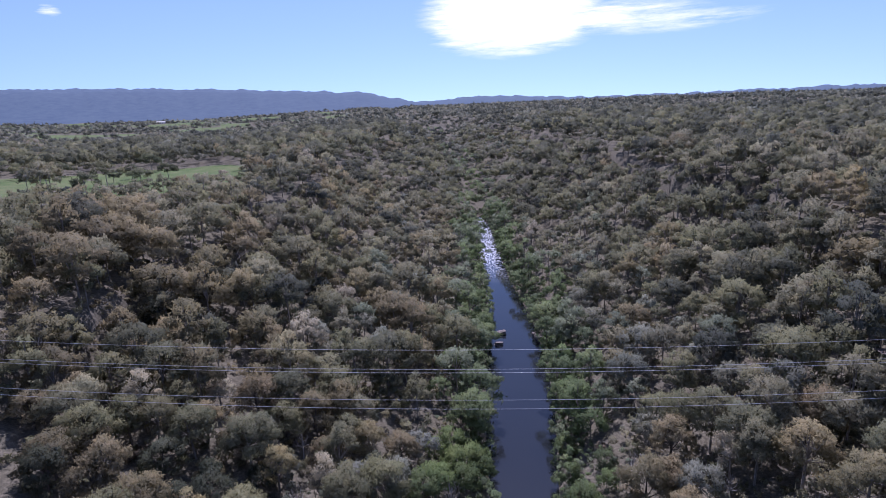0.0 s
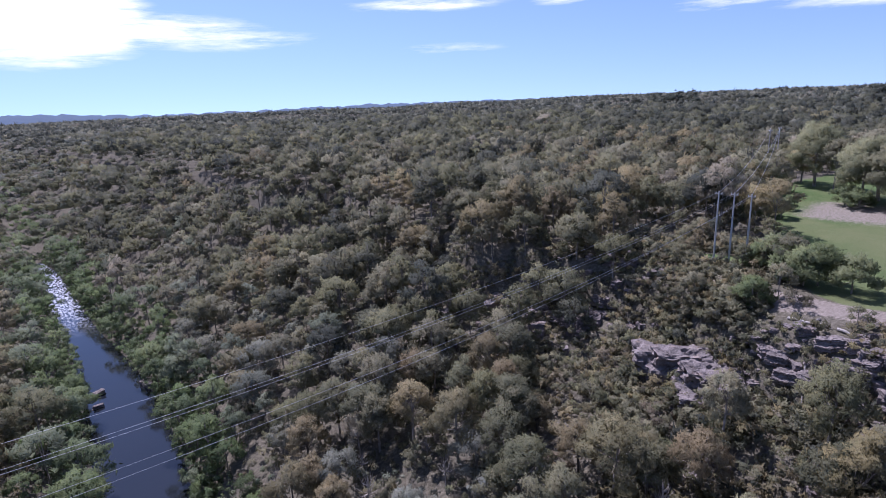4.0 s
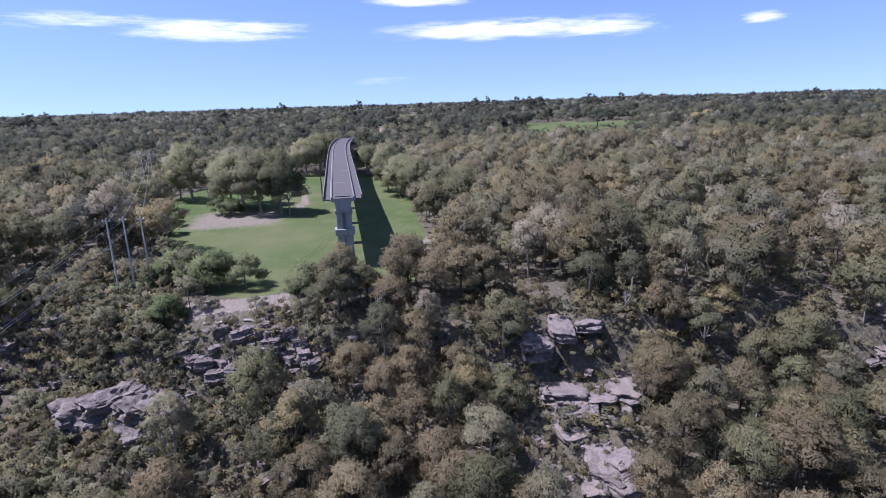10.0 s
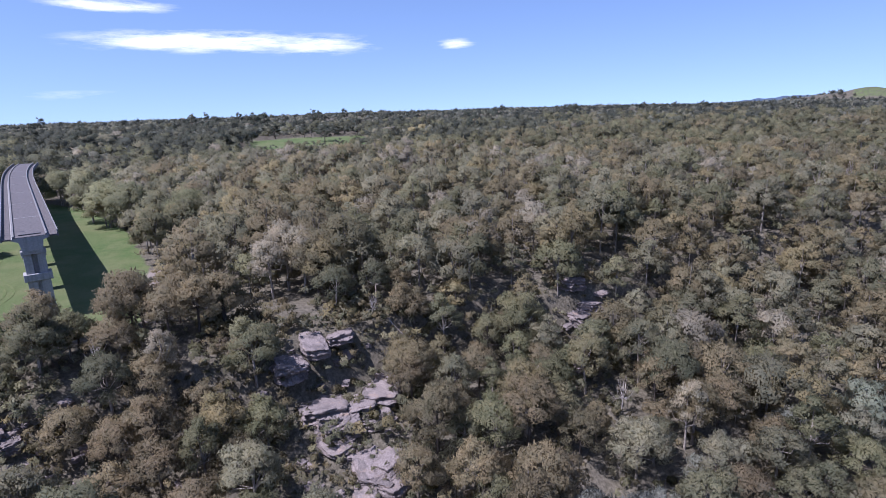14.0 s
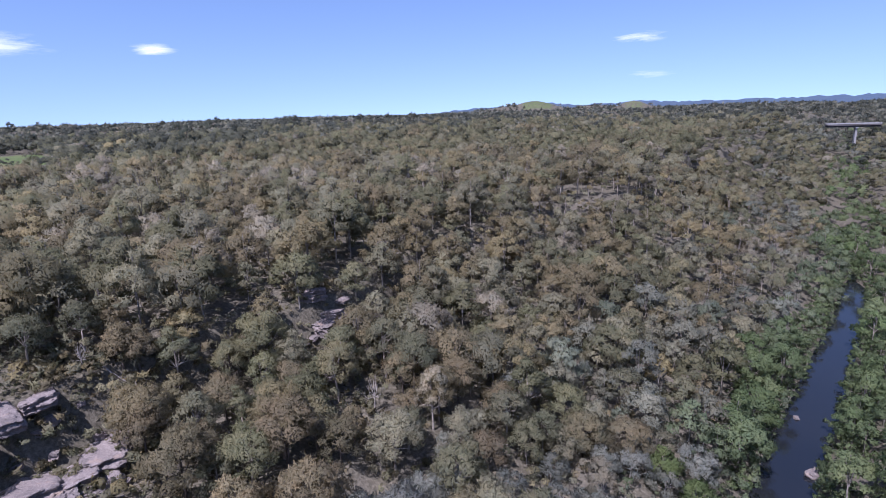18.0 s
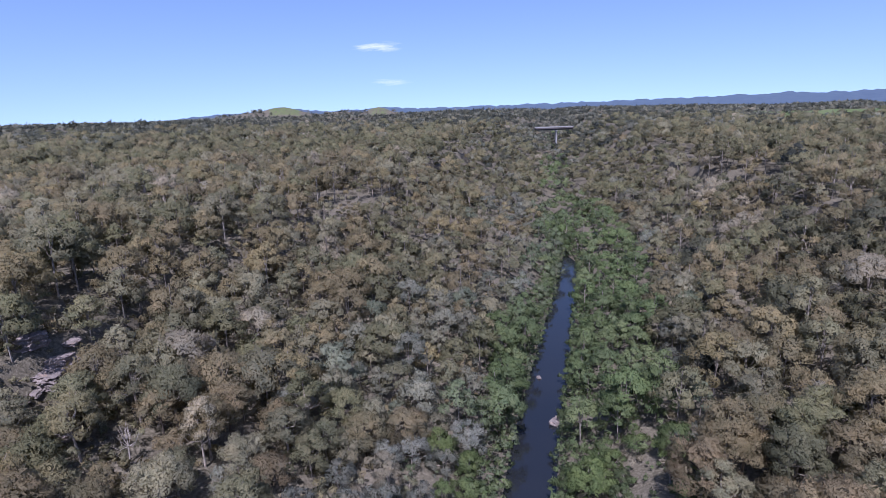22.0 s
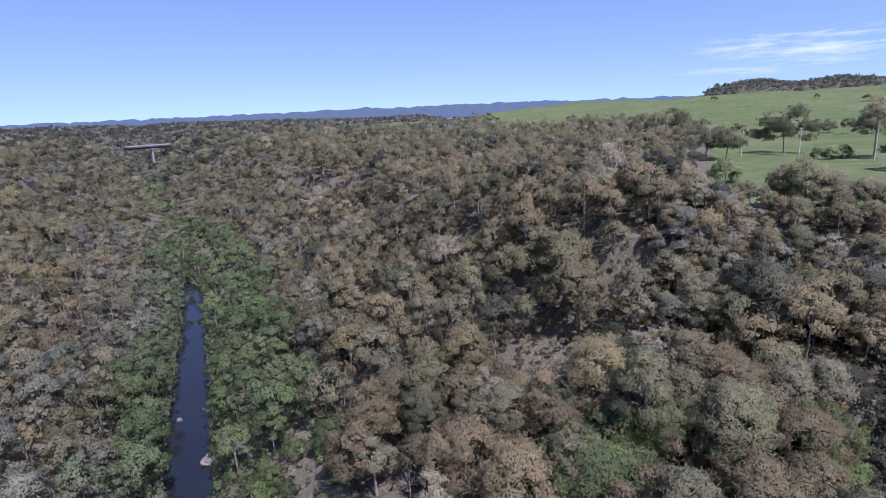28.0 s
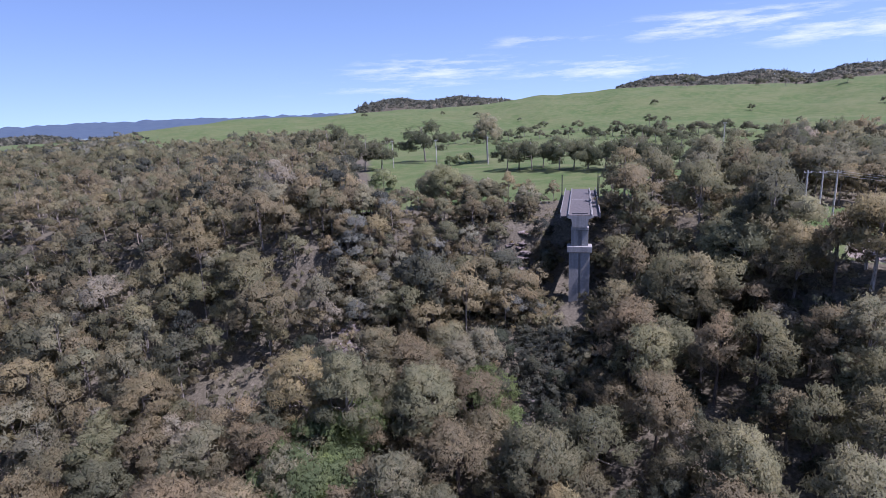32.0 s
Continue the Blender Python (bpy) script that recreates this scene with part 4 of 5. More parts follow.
# ---------------------------------------------------------------- the bush
def clumps(rng, tall, wide, count, low=0.45):
    """Middles and sizes of the clumps of foliage that make up a domed crown; low ones hang a skirt down to the ground."""
    out = []
    for k in range(count):
        a = k * 2.39996 + rng.uniform(-0.6, 0.6)
        f = math.sqrt((k + 0.5) / count)
        size = wide * rng.uniform(0.26, 0.42)
        r = wide * f * rng.uniform(0.72, 1.0)
        if low < 0.15 and k % 3 == 0:
            r, z = wide * rng.uniform(0.62, 0.92), tall * rng.uniform(low + 0.1, 0.58)
        else:
            top = tall * (1 - 0.40 * f ** 2.3) * rng.uniform(0.88, 1.0)
            z = max(tall * low, top - size * 0.7 - tall * rng.uniform(0.0, 0.13))
        out.append((r * math.cos(a), r * math.sin(a), z, size))
    return np.array(out)


def crown_way(heads, points):
    """From the heart of the crown outwards."""
    heart = heads[:, :3].mean(axis=0) - np.array([0, 0, 0.5 * heads[:, 3].mean()])
    way = points - heart
    return way / (np.linalg.norm(way, axis=1, keepdims=True) + 1e-6)


def outward(corners, normal):
    """Vertices, triangles and normals of loose sprays, each facing out of the crown."""
    normal = normal / (np.linalg.norm(normal, axis=1, keepdims=True) + 1e-6)
    face = np.cross(corners[:, 1] - corners[:, 0], corners[:, 2] - corners[:, 0])
    back = (face * normal).sum(axis=1) < 0
    corners[back] = corners[back][:, ::-1]
    return corners.reshape(-1, 3), np.arange(len(corners) * 3).reshape(-1, 3), np.repeat(normal, 3, axis=0)


def sprays(rng, heads, count, size, flat=0.75):
    """Triangular sprays of leaves scattered over the outsides of the clumps."""
    pick = heads[rng.integers(0, len(heads), count)]
    way = rng.normal(size=(count, 3))
    way /= np.linalg.norm(way, axis=1, keepdims=True)
    way[:, 2] = np.where(way[:, 2] < -0.35, -way[:, 2], way[:, 2])
    reach = pick[:, 3:4] * rng.uniform(0.62, 1.12, (count, 1))
    mid = pick[:, :3] + way * reach * np.array([1, 1, flat])
    face = way + rng.normal(size=(count, 3)) * 0.45
    face /= np.linalg.norm(face, axis=1, keepdims=True)
    tip = np.cross(face, rng.normal(size=(count, 3)))
    tip = tip / np.linalg.norm(tip, axis=1, keepdims=True) + way * rng.uniform(0.0, 1.3, (count, 1)) + np.array([0, 0, 0.25])
    tip /= np.linalg.norm(tip, axis=1, keepdims=True)
    side = np.cross(tip, way + rng.normal(size=(count, 3)) * 0.7)
    side /= np.linalg.norm(side, axis=1, keepdims=True)
    s = size * rng.uniform(0.6, 1.35, (count, 1))
    verts = np.stack([mid + tip * s * 0.72, mid - tip * s * 0.5 + side * s * 0.35, mid - tip * s * 0.4 - side * s * 0.35], 1)
    return outward(verts, way * 0.5 + rng.normal(size=(count, 3)) * 0.2 + crown_way(heads, mid) * 0.9 + np.array([0, 0, 0.25]))


def hulls(rng, heads, sides=6, rings=3, flat=0.75):
    """An uneven leafy dome over each clump, open below."""
    dirs = [(0.0, 0.0, 1.0)]
    for k in range(1, rings + 1):
        polar_turn = math.pi * 0.64 * k / rings
        for i in range(sides):
            a = 2 * math.pi * (i + 0.5 * (k % 2)) / sides
            dirs.append((math.sin(polar_turn) * math.cos(a), math.sin(polar_turn) * math.sin(a), math.cos(polar_turn)))
    faces = [(0, 1 + i, 1 + (i + 1) % sides) for i in range(sides)]
    for k in range(rings - 1):
        for i in range(sides):
            p, q = 1 + k * sides + i, 1 + k * sides + (i + 1) % sides
            u = p + sides if k % 2 == 0 else q + sides
            if k % 2 == 0:
                w = 1 + (k + 1) * sides + (i + 1) % sides
                faces += [(p, w, q), (p, u, w)]
            else:
                w = p + sides
                faces += [(p, w, u), (p, u, q)]
    dirs, count = np.array(dirs), len(heads)
    turn = rng.uniform(0, 2 * math.pi, (count, 1))
    way = np.stack([dirs[:, 0] * np.cos(turn) - dirs[:, 1] * np.sin(turn), dirs[:, 0] * np.sin(turn) + dirs[:, 1] * np.cos(turn), dirs[:, 2] + 0 * turn], -1)
    reach = heads[:, None, 3:4] * rng.uniform(0.55, 0.95, (count, len(dirs), 1))
    points = (heads[:, None, :3] + way * reach * np.array([1, 1, flat])).reshape(-1, 3)
    normal = way.reshape(-1, 3) * 0.5 + crown_way(heads, points) + np.array([0, 0, 0.25]) + rng.normal(size=(len(points), 3)) * 0.10
    normal /= np.linalg.norm(normal, axis=1, keepdims=True)
    faces = (np.array(faces)[None] + (np.arange(count) * len(dirs))[:, None, None]).reshape(-1, 3)
    return points, faces, normal


def pipe(points, radii, sides):
    """Vertices and triangles of a tapered, open tube."""
    verts, out, n_rows = [], [], len(points)
    for k in range(n_rows):
        d = np.array(points[min(k + 1, n_rows - 1)], float) - np.array(points[max(k - 1, 0)], float)
        d /= np.linalg.norm(d) + 1e-9
        u = np.cross(d, (0.31, 0.95, 0.1))
        u /= np.linalg.norm(u) + 1e-9
        w = np.cross(d, u)
        for i in range(sides):
            a = 2 * math.pi * i / sides
            out.append(math.cos(a) * u + math.sin(a) * w)
            verts.append(np.array(points[k]) + radii[k] * out[-1])
    faces = []
    for k in range(n_rows - 1):
        for i in range(sides):
            a, b = k * sides + i, k * sides + (i + 1) % sides
            faces += [(a, b, b + sides), (a, b + sides, a + sides)]
    return np.array(verts), np.array(faces), np.array(out)


def wood(rng, tall, wide, heads, thick, limbs, sides=5):
    """Trunk, forks and limbs reaching the clumps of the crown."""
    lean = rng.uniform(-0.06, 0.06, 2) * tall
    fork = tall * rng.uniform(0.32, 0.5)
    trunk = [(0, 0, -1.0), (lean[0] * 0.3, lean[1] * 0.3, fork * 0.5), (lean[0] * 0.6, lean[1] * 0.6, fork), (lean[0], lean[1], tall * 0.78)]
    sets = [pipe(trunk, (thick * 1.25, thick * 0.95, thick * 0.75, thick * 0.25), sides)]
    for k in rng.permutation(len(heads))[:limbs]:
        hx, hy, hz, hr = heads[k]
        f = rng.uniform(0.55, 1.0)
        p0 = np.array(trunk[2]) * f + np.array(trunk[1]) * (1 - f) if hz < tall * 0.7 else np.array(trunk[2]) * (1 - f * 0.5) + np.array(trunk[3]) * f * 0.5
        p2 = np.array((hx, hy, hz + hr * rng.uniform(0.3, 0.95)))
        p1 = p0 * 0.45 + p2 * 0.55 + np.array((0, 0, -0.06 * tall)) + rng.normal(size=3) * 0.03 * tall
        sets.append(pipe([p0, p1, p2], (thick * 0.46, thick * 0.30, thick * 0.13), 3))
    return sets


def merge(sets):
    verts, faces, normals, off = [], [], [], 0
    for v, f, out in sets:
        verts.append(v)
        faces.append(f + off)
        normals.append(out)
        off += len(v)
    return np.concatenate(verts), np.concatenate(faces), np.concatenate(normals)


def tree_kind(kind, count, seed, tall, wide, heads, leaves, size, leaf_mat, bark, thick, limbs, low=0.45, flat=0.75):
    """Several shapes of one kind of tree, as pairs of meshes (trunk, crown), about 1:1 in metres."""
    out = []
    for k in range(count):
        rng = np.random.default_rng(seed * 100 + k)
        h, w = tall * rng.uniform(0.85, 1.15), wide * rng.uniform(0.85, 1.2)
        tops = clumps(rng, h, w, heads, low)
        v, f, way = merge(wood(rng, h, w, tops, thick, limbs))
        trunk = mesh_from(kind + "_trunk", v, f, [bark], normals=way)
        crown = None
        if leaves:
            v, f, way = merge([hulls(rng, tops, 5, 2, flat), sprays(rng, tops, int(leaves * 0.95), size * 1.3, flat)])
            crown = mesh_from(kind + "_crown", v, f, [leaf_mat], normals=way)
        out.append((trunk, crown))
    return out


KINDS = {
    "gum_tree": tree_kind("gum", 9, 1, 14.0, 5.0, 22, 1250, 0.52, gum_leaf, gum_bark, 0.26, 12, 0.3),
    "stringybark_tree": tree_kind("stringybark", 7, 7, 13.0, 4.8, 20, 1150, 0.52, rust_leaf, dark_bark, 0.26, 12, 0.28),
    "great_gum_tree": tree_kind("great_gum", 6, 8, 22.0, 7.4, 40, 2000, 0.64, gum_leaf, gum_bark, 0.42, 18, 0.2),
    "broad_gum_tree": tree_kind("broad_gum", 4, 12, 24.0, 9.4, 56, 2100, 0.72, broad_leaf, gum_bark, 0.45, 14, 0.14, 0.85),
    "far_gum_tree": tree_kind("far_gum", 5, 13, 20.0, 7.6, 18, 170, 1.5, far_leaf, dark_bark, 0.5, 6, 0.12, 0.85),
    "paddock_tree": tree_kind("paddock", 5, 15, 12.0, 6.2, 15, 330, 0.85, paddock_leaf, gum_bark, 0.22, 6, 0.1, 0.85),
    "blossoming_gum_tree": tree_kind("blossom", 3, 2, 15.0, 4.8, 20, 1100, 0.46, blossom_leaf, gum_bark, 0.28, 11),
    "wattle_tree": tree_kind("wattle", 4, 3, 9.0, 4.2, 20, 900, 0.44, wattle_leaf, gum_bark, 0.16, 7, 0.12),
    "river_tree": tree_kind("river", 5, 4, 9.0, 4.0, 20, 950, 0.48, river_leaf, gum_bark, 0.17, 6, 0.08, 0.9),
    "shade_toned_tree": tree_kind("shade", 4, 14, 11.0, 4.6, 24, 1000, 0.5, shade_toned_leaf, dark_bark, 0.2, 8, 0.1, 0.9),
    "shrub": tree_kind("shrub", 6, 5, 3.4, 2.1, 7, 200, 0.38, shrub_leaf, gum_bark, 0.06, 5, 0.12),
    "bush": tree_kind("bush", 4, 9, 4.0, 1.75, 18, 620, 0.42, bush_green, gum_bark, 0.07, 6, 0.06),
    "dead_tree": tree_kind("dead", 4, 6, 11.0, 3.2, 18, 0, 0.4, None, dead_wood, 0.2, 18),
}
TALL = {"gum_tree": 14.0, "stringybark_tree": 13.0, "great_gum_tree": 22.0, "broad_gum_tree": 24.0, "far_gum_tree": 20.0, "paddock_tree": 12.0, "blossoming_gum_tree": 15.0, "wattle_tree": 9.0, "river_tree": 9.0, "shade_toned_tree": 11.0, "shrub": 3.4, "bush": 4.0, "dead_tree": 11.0}
LABELS = {
    "gum_tree": ("grey-green gum tree with an open crown and pale trunk", "tree", "gum trees in the gorge"),
    "stringybark_tree": ("brownish-green stringybark tree with a dark trunk", "tree", "stringybark trees in the gorge"),
    "great_gum_tree": ("tall spreading gum tree with a broad grey-green crown", "tree", "tall gum trees"),
    "broad_gum_tree": ("broad gum tree with dense foliage reaching low", "tree", "broad gum trees"),
    "far_gum_tree": ("dark gum tree standing above the far bush", "tree", "far gum trees"),
    "paddock_tree": ("dark rounded tree standing on the grass", "tree", "paddock trees"),
    "blossoming_gum_tree": ("gum tree covered in creamy white blossom", "tree", "blossoming gum trees"),
    "wattle_tree": ("bluish-grey wattle tree with a dense rounded crown", "tree", "wattle trees in the gorge"),
    "river_tree": ("lush green tree crowding the river bank", "tree", "river bank trees"),
    "shade_toned_tree": ("dark green tree, its foliage darkened to stand in for gully shade", "tree", "dark trees in the gully"),
    "shrub": ("low olive-green shrub on the rocky slope", "shrub", "shrubs on the slopes"),
    "bush": ("dense rounded green bush with foliage down to the grass", "bush", "bushes on the clearings"),
    "dead_tree": ("bare bleached dead tree with broken limbs", "dead tree", "dead trees"),
}


def plant(kind, x, y, scale=1.0, rng=None, label="", sink=0.0):
    """A tree of a kind as a thing of its own, standing on the ground."""
    rng = rng or np.random.default_rng(int(abs(x * 71 + y * 37)) + 5)
    trunk, crown = KINDS[kind][int(rng.integers(len(KINDS[kind])))]
    turn = rng.uniform(0, 360)
    m = pose(x, y, float(land(x, y)) - sink, 0, 0, turn) @ Matrix.Diagonal((scale * rng.uniform(0.9, 1.1), scale * rng.uniform(0.9, 1.1), scale * rng.uniform(0.9, 1.12), 1))
    words, category, group = LABELS[kind]
    root = tagged(new(kind), label or words, category, group)
    root.matrix_world = m
    for name, me in (("trunk", trunk), ("crown", crown)):
        if me is not None:
            ob = new(name, me)
            ob.parent = root
    return root


def rocky(x, y):
    """1 where bare sandstone shows through."""
    b, r = polar(x, y)
    zones = [(60.5, 69.8, 109, 126, 0.85), (69, 83, 110, 125, 0.72), (41, 61, 137, 160, 0.6), (79.5, 84.5, 97, 114, 0.97), (106.5, 119.8, 78, 116, 0.9), (137.5, 141.5, 128, 146, 0.9),
             (253.5, 257, 151, 168, 0.8), (236, 239, 130, 142, 0.8), (254.5, 257.5, 96, 108, 0.9), (62, 80, 78, 96, 0.3)]
    return np.maximum.reduce([inside(b, b0, b1, 0.5) * inside(r, d0, d1, 2) * k for b0, b1, d0, d1, k in zones])


def kept_free(x, y):
    """1 on the ground that carries something else."""
    u, v = along(x, y, AXIS_E)
    uw, vw = along(x, y, AXIS_W)
    deck = ((u > 143) & (u < 375) & (np.abs(v) < 9)) | ((uw > 143) & (uw < 210) & (np.abs(vw) < 8))
    b, r = polar(x, y)
    return deck | ((b > 259.5) & (b < 264.5) & (r > 126) & (r < 150))


def scatter(inner, outer, cell, seed):
    """Jittered points on a ring, thinned to the bush."""
    rng = np.random.default_rng(seed)
    k = int(outer / cell) + 1
    gx, gy = np.meshgrid(np.arange(-k, k + 1) * cell, np.arange(-k, k + 1) * cell)
    x = (gx + rng.uniform(-0.48, 0.48, gx.shape) * cell).ravel()
    y = (gy + rng.uniform(-0.48, 0.48, gy.shape) * cell).ravel()
    r = np.hypot(x, y)
    keep = (r >= inner) & (r < outer)
    x, y = x[keep], y[keep]
    s = np.abs(across(x, y))
    keep = (s > river_half(y) + rng.uniform(-0.3, 1.6, len(x))) & (cleared(x, y) < 0.3 + 0.2 * rng.random(len(x))) & ~kept_free(x, y)
    return x[keep], y[keep], rng


def tone_of(x, y, rng):
    """Foliage tones: lush by the river, blue-grey wattle below the slopes, blossom in patches; darker or bluer where
    shade and haze are painted in.
    """
    s, count = across(x, y), len(x)
    tone = rng.random(count) * 0.60
    b, r = polar(x, y)
    # north and west toned darker, standing in for backlit crowns and deep shade
    tone = np.where((b > 95) & (b < 200), 0.24 + tone * 0.58, np.where((b > 330) | (b < 50), tone * 0.72, np.where(b > 212, tone * 0.9, tone)))
    tone = np.where((b > 203) & (r < 420) & (rng.random(count) < 0.45), 0.43 + 0.11 * rng.random(count), tone)
    patch = waves(x, y, 13, 6)
    tone = np.where((patch > 0.35) & (rng.random(count) < 0.6), 0.50 + 0.08 * rng.random(count), tone)
    wet = np.abs(s) < (24 + 8 * waves(x, y, 20, 8)) * np.interp(r, [250, 500], [1.0, 0.55])
    tone = np.where(wet, 0.74 + 0.08 * rng.random(count), tone)
    wet_far = (s < 0) & (s > -34) & (y < -40)
    tone = np.where(wet_far, 0.78 + 0.04 * rng.random(count), tone)
    grey = (np.abs(s) >= 22) & (np.abs(s) < 58) & (rng.random(count) < 0.38)
    tone = np.where(grey & ~wet_far, 0.62 + 0.12 * rng.random(count), tone)
    b, r = polar(x, y)
    blue_bank = (s > 14) & (s < 42) & (y < -55) & (rng.random(count) < 0.35)
    tone = np.where(blue_bank, 0.66 + 0.06 * rng.random(count), tone)
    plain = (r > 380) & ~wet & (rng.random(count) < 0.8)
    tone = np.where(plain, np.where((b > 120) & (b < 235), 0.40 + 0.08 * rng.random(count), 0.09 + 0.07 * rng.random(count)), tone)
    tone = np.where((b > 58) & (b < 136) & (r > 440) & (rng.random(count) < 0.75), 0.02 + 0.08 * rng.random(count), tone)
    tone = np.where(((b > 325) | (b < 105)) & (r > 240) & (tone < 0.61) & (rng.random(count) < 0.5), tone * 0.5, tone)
    # haze and self-shade painted in: far crowns turn dark or blue-grey
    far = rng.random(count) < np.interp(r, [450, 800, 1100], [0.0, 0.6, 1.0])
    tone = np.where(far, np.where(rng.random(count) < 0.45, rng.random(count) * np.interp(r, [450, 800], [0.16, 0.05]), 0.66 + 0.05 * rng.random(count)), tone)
    # gully shade painted as near-black foliage tones
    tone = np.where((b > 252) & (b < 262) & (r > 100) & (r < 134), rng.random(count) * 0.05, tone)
    pale = rng.random(count) < np.where((b > 100) & (b < 215), 0.05, 0.02) * np.where(r > 400, 0.15, 1.0)
    return np.where(pale & ~wet & ~((b > 252) & (b < 262) & (r < 134)), 0.9 + 0.1 * rng.random(count), tone)


def near_bush():
    x, y, rng = scatter(72, 128, 6.7, 11)
    tone = tone_of(x, y, rng)
    rock = rocky(x, y)
    for px, py, t, k in zip(x, y, tone, rock):
        b, r = polar(px, py)
        if 290 < b < 319 or (105.8 < b < 111.3 and r > 117):
            continue
        roll = rng.random()
        west = 195 < b < 300
        if rng.random() < k:
            if roll < 0.6:
                plant("shrub", px, py, rng.uniform(0.4, 0.75), rng)
            continue
        # dark-coloured crowns take the place of shade round the pier and gullies
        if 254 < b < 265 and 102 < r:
            plant("shade_toned_tree" if roll < 0.55 and r < 118 else "shrub", px, py, rng.uniform(0.4, 0.65), rng)
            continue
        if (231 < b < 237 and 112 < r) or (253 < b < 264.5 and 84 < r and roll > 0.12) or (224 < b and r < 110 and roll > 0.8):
            plant("shade_toned_tree", px, py, rng.uniform(0.6, 1.0), rng)
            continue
        if 58 < b < 86 and 93 < r and roll < 0.93 or 48 < b < 86 and 92 < r and roll < 0.72 or roll < 0.13:
            kind, size = "shrub", rng.uniform(0.8, 1.7)
        elif roll < 0.185:
            kind, size = "dead_tree", rng.uniform(0.6, 1.0)
        elif t < 0.61:
            kind, size = ("gum_tree" if t < 0.40 else "stringybark_tree"), rng.uniform(0.72, 1.22)
            if west:
                size *= 1.2
                if roll > 0.72 and abs(across(px, py)) > 40:
                    kind, size = "great_gum_tree", rng.uniform(0.62, 0.95)
        elif t < 0.74:
            kind, size = "wattle_tree", rng.uniform(0.8, 1.25)
        elif t < 0.88:
            kind, size = "river_tree", rng.uniform(0.6, 1.1)
        else:
            kind, size = "blossoming_gum_tree", rng.uniform(0.65, 0.95)
        plant(kind, px, py, size, rng)


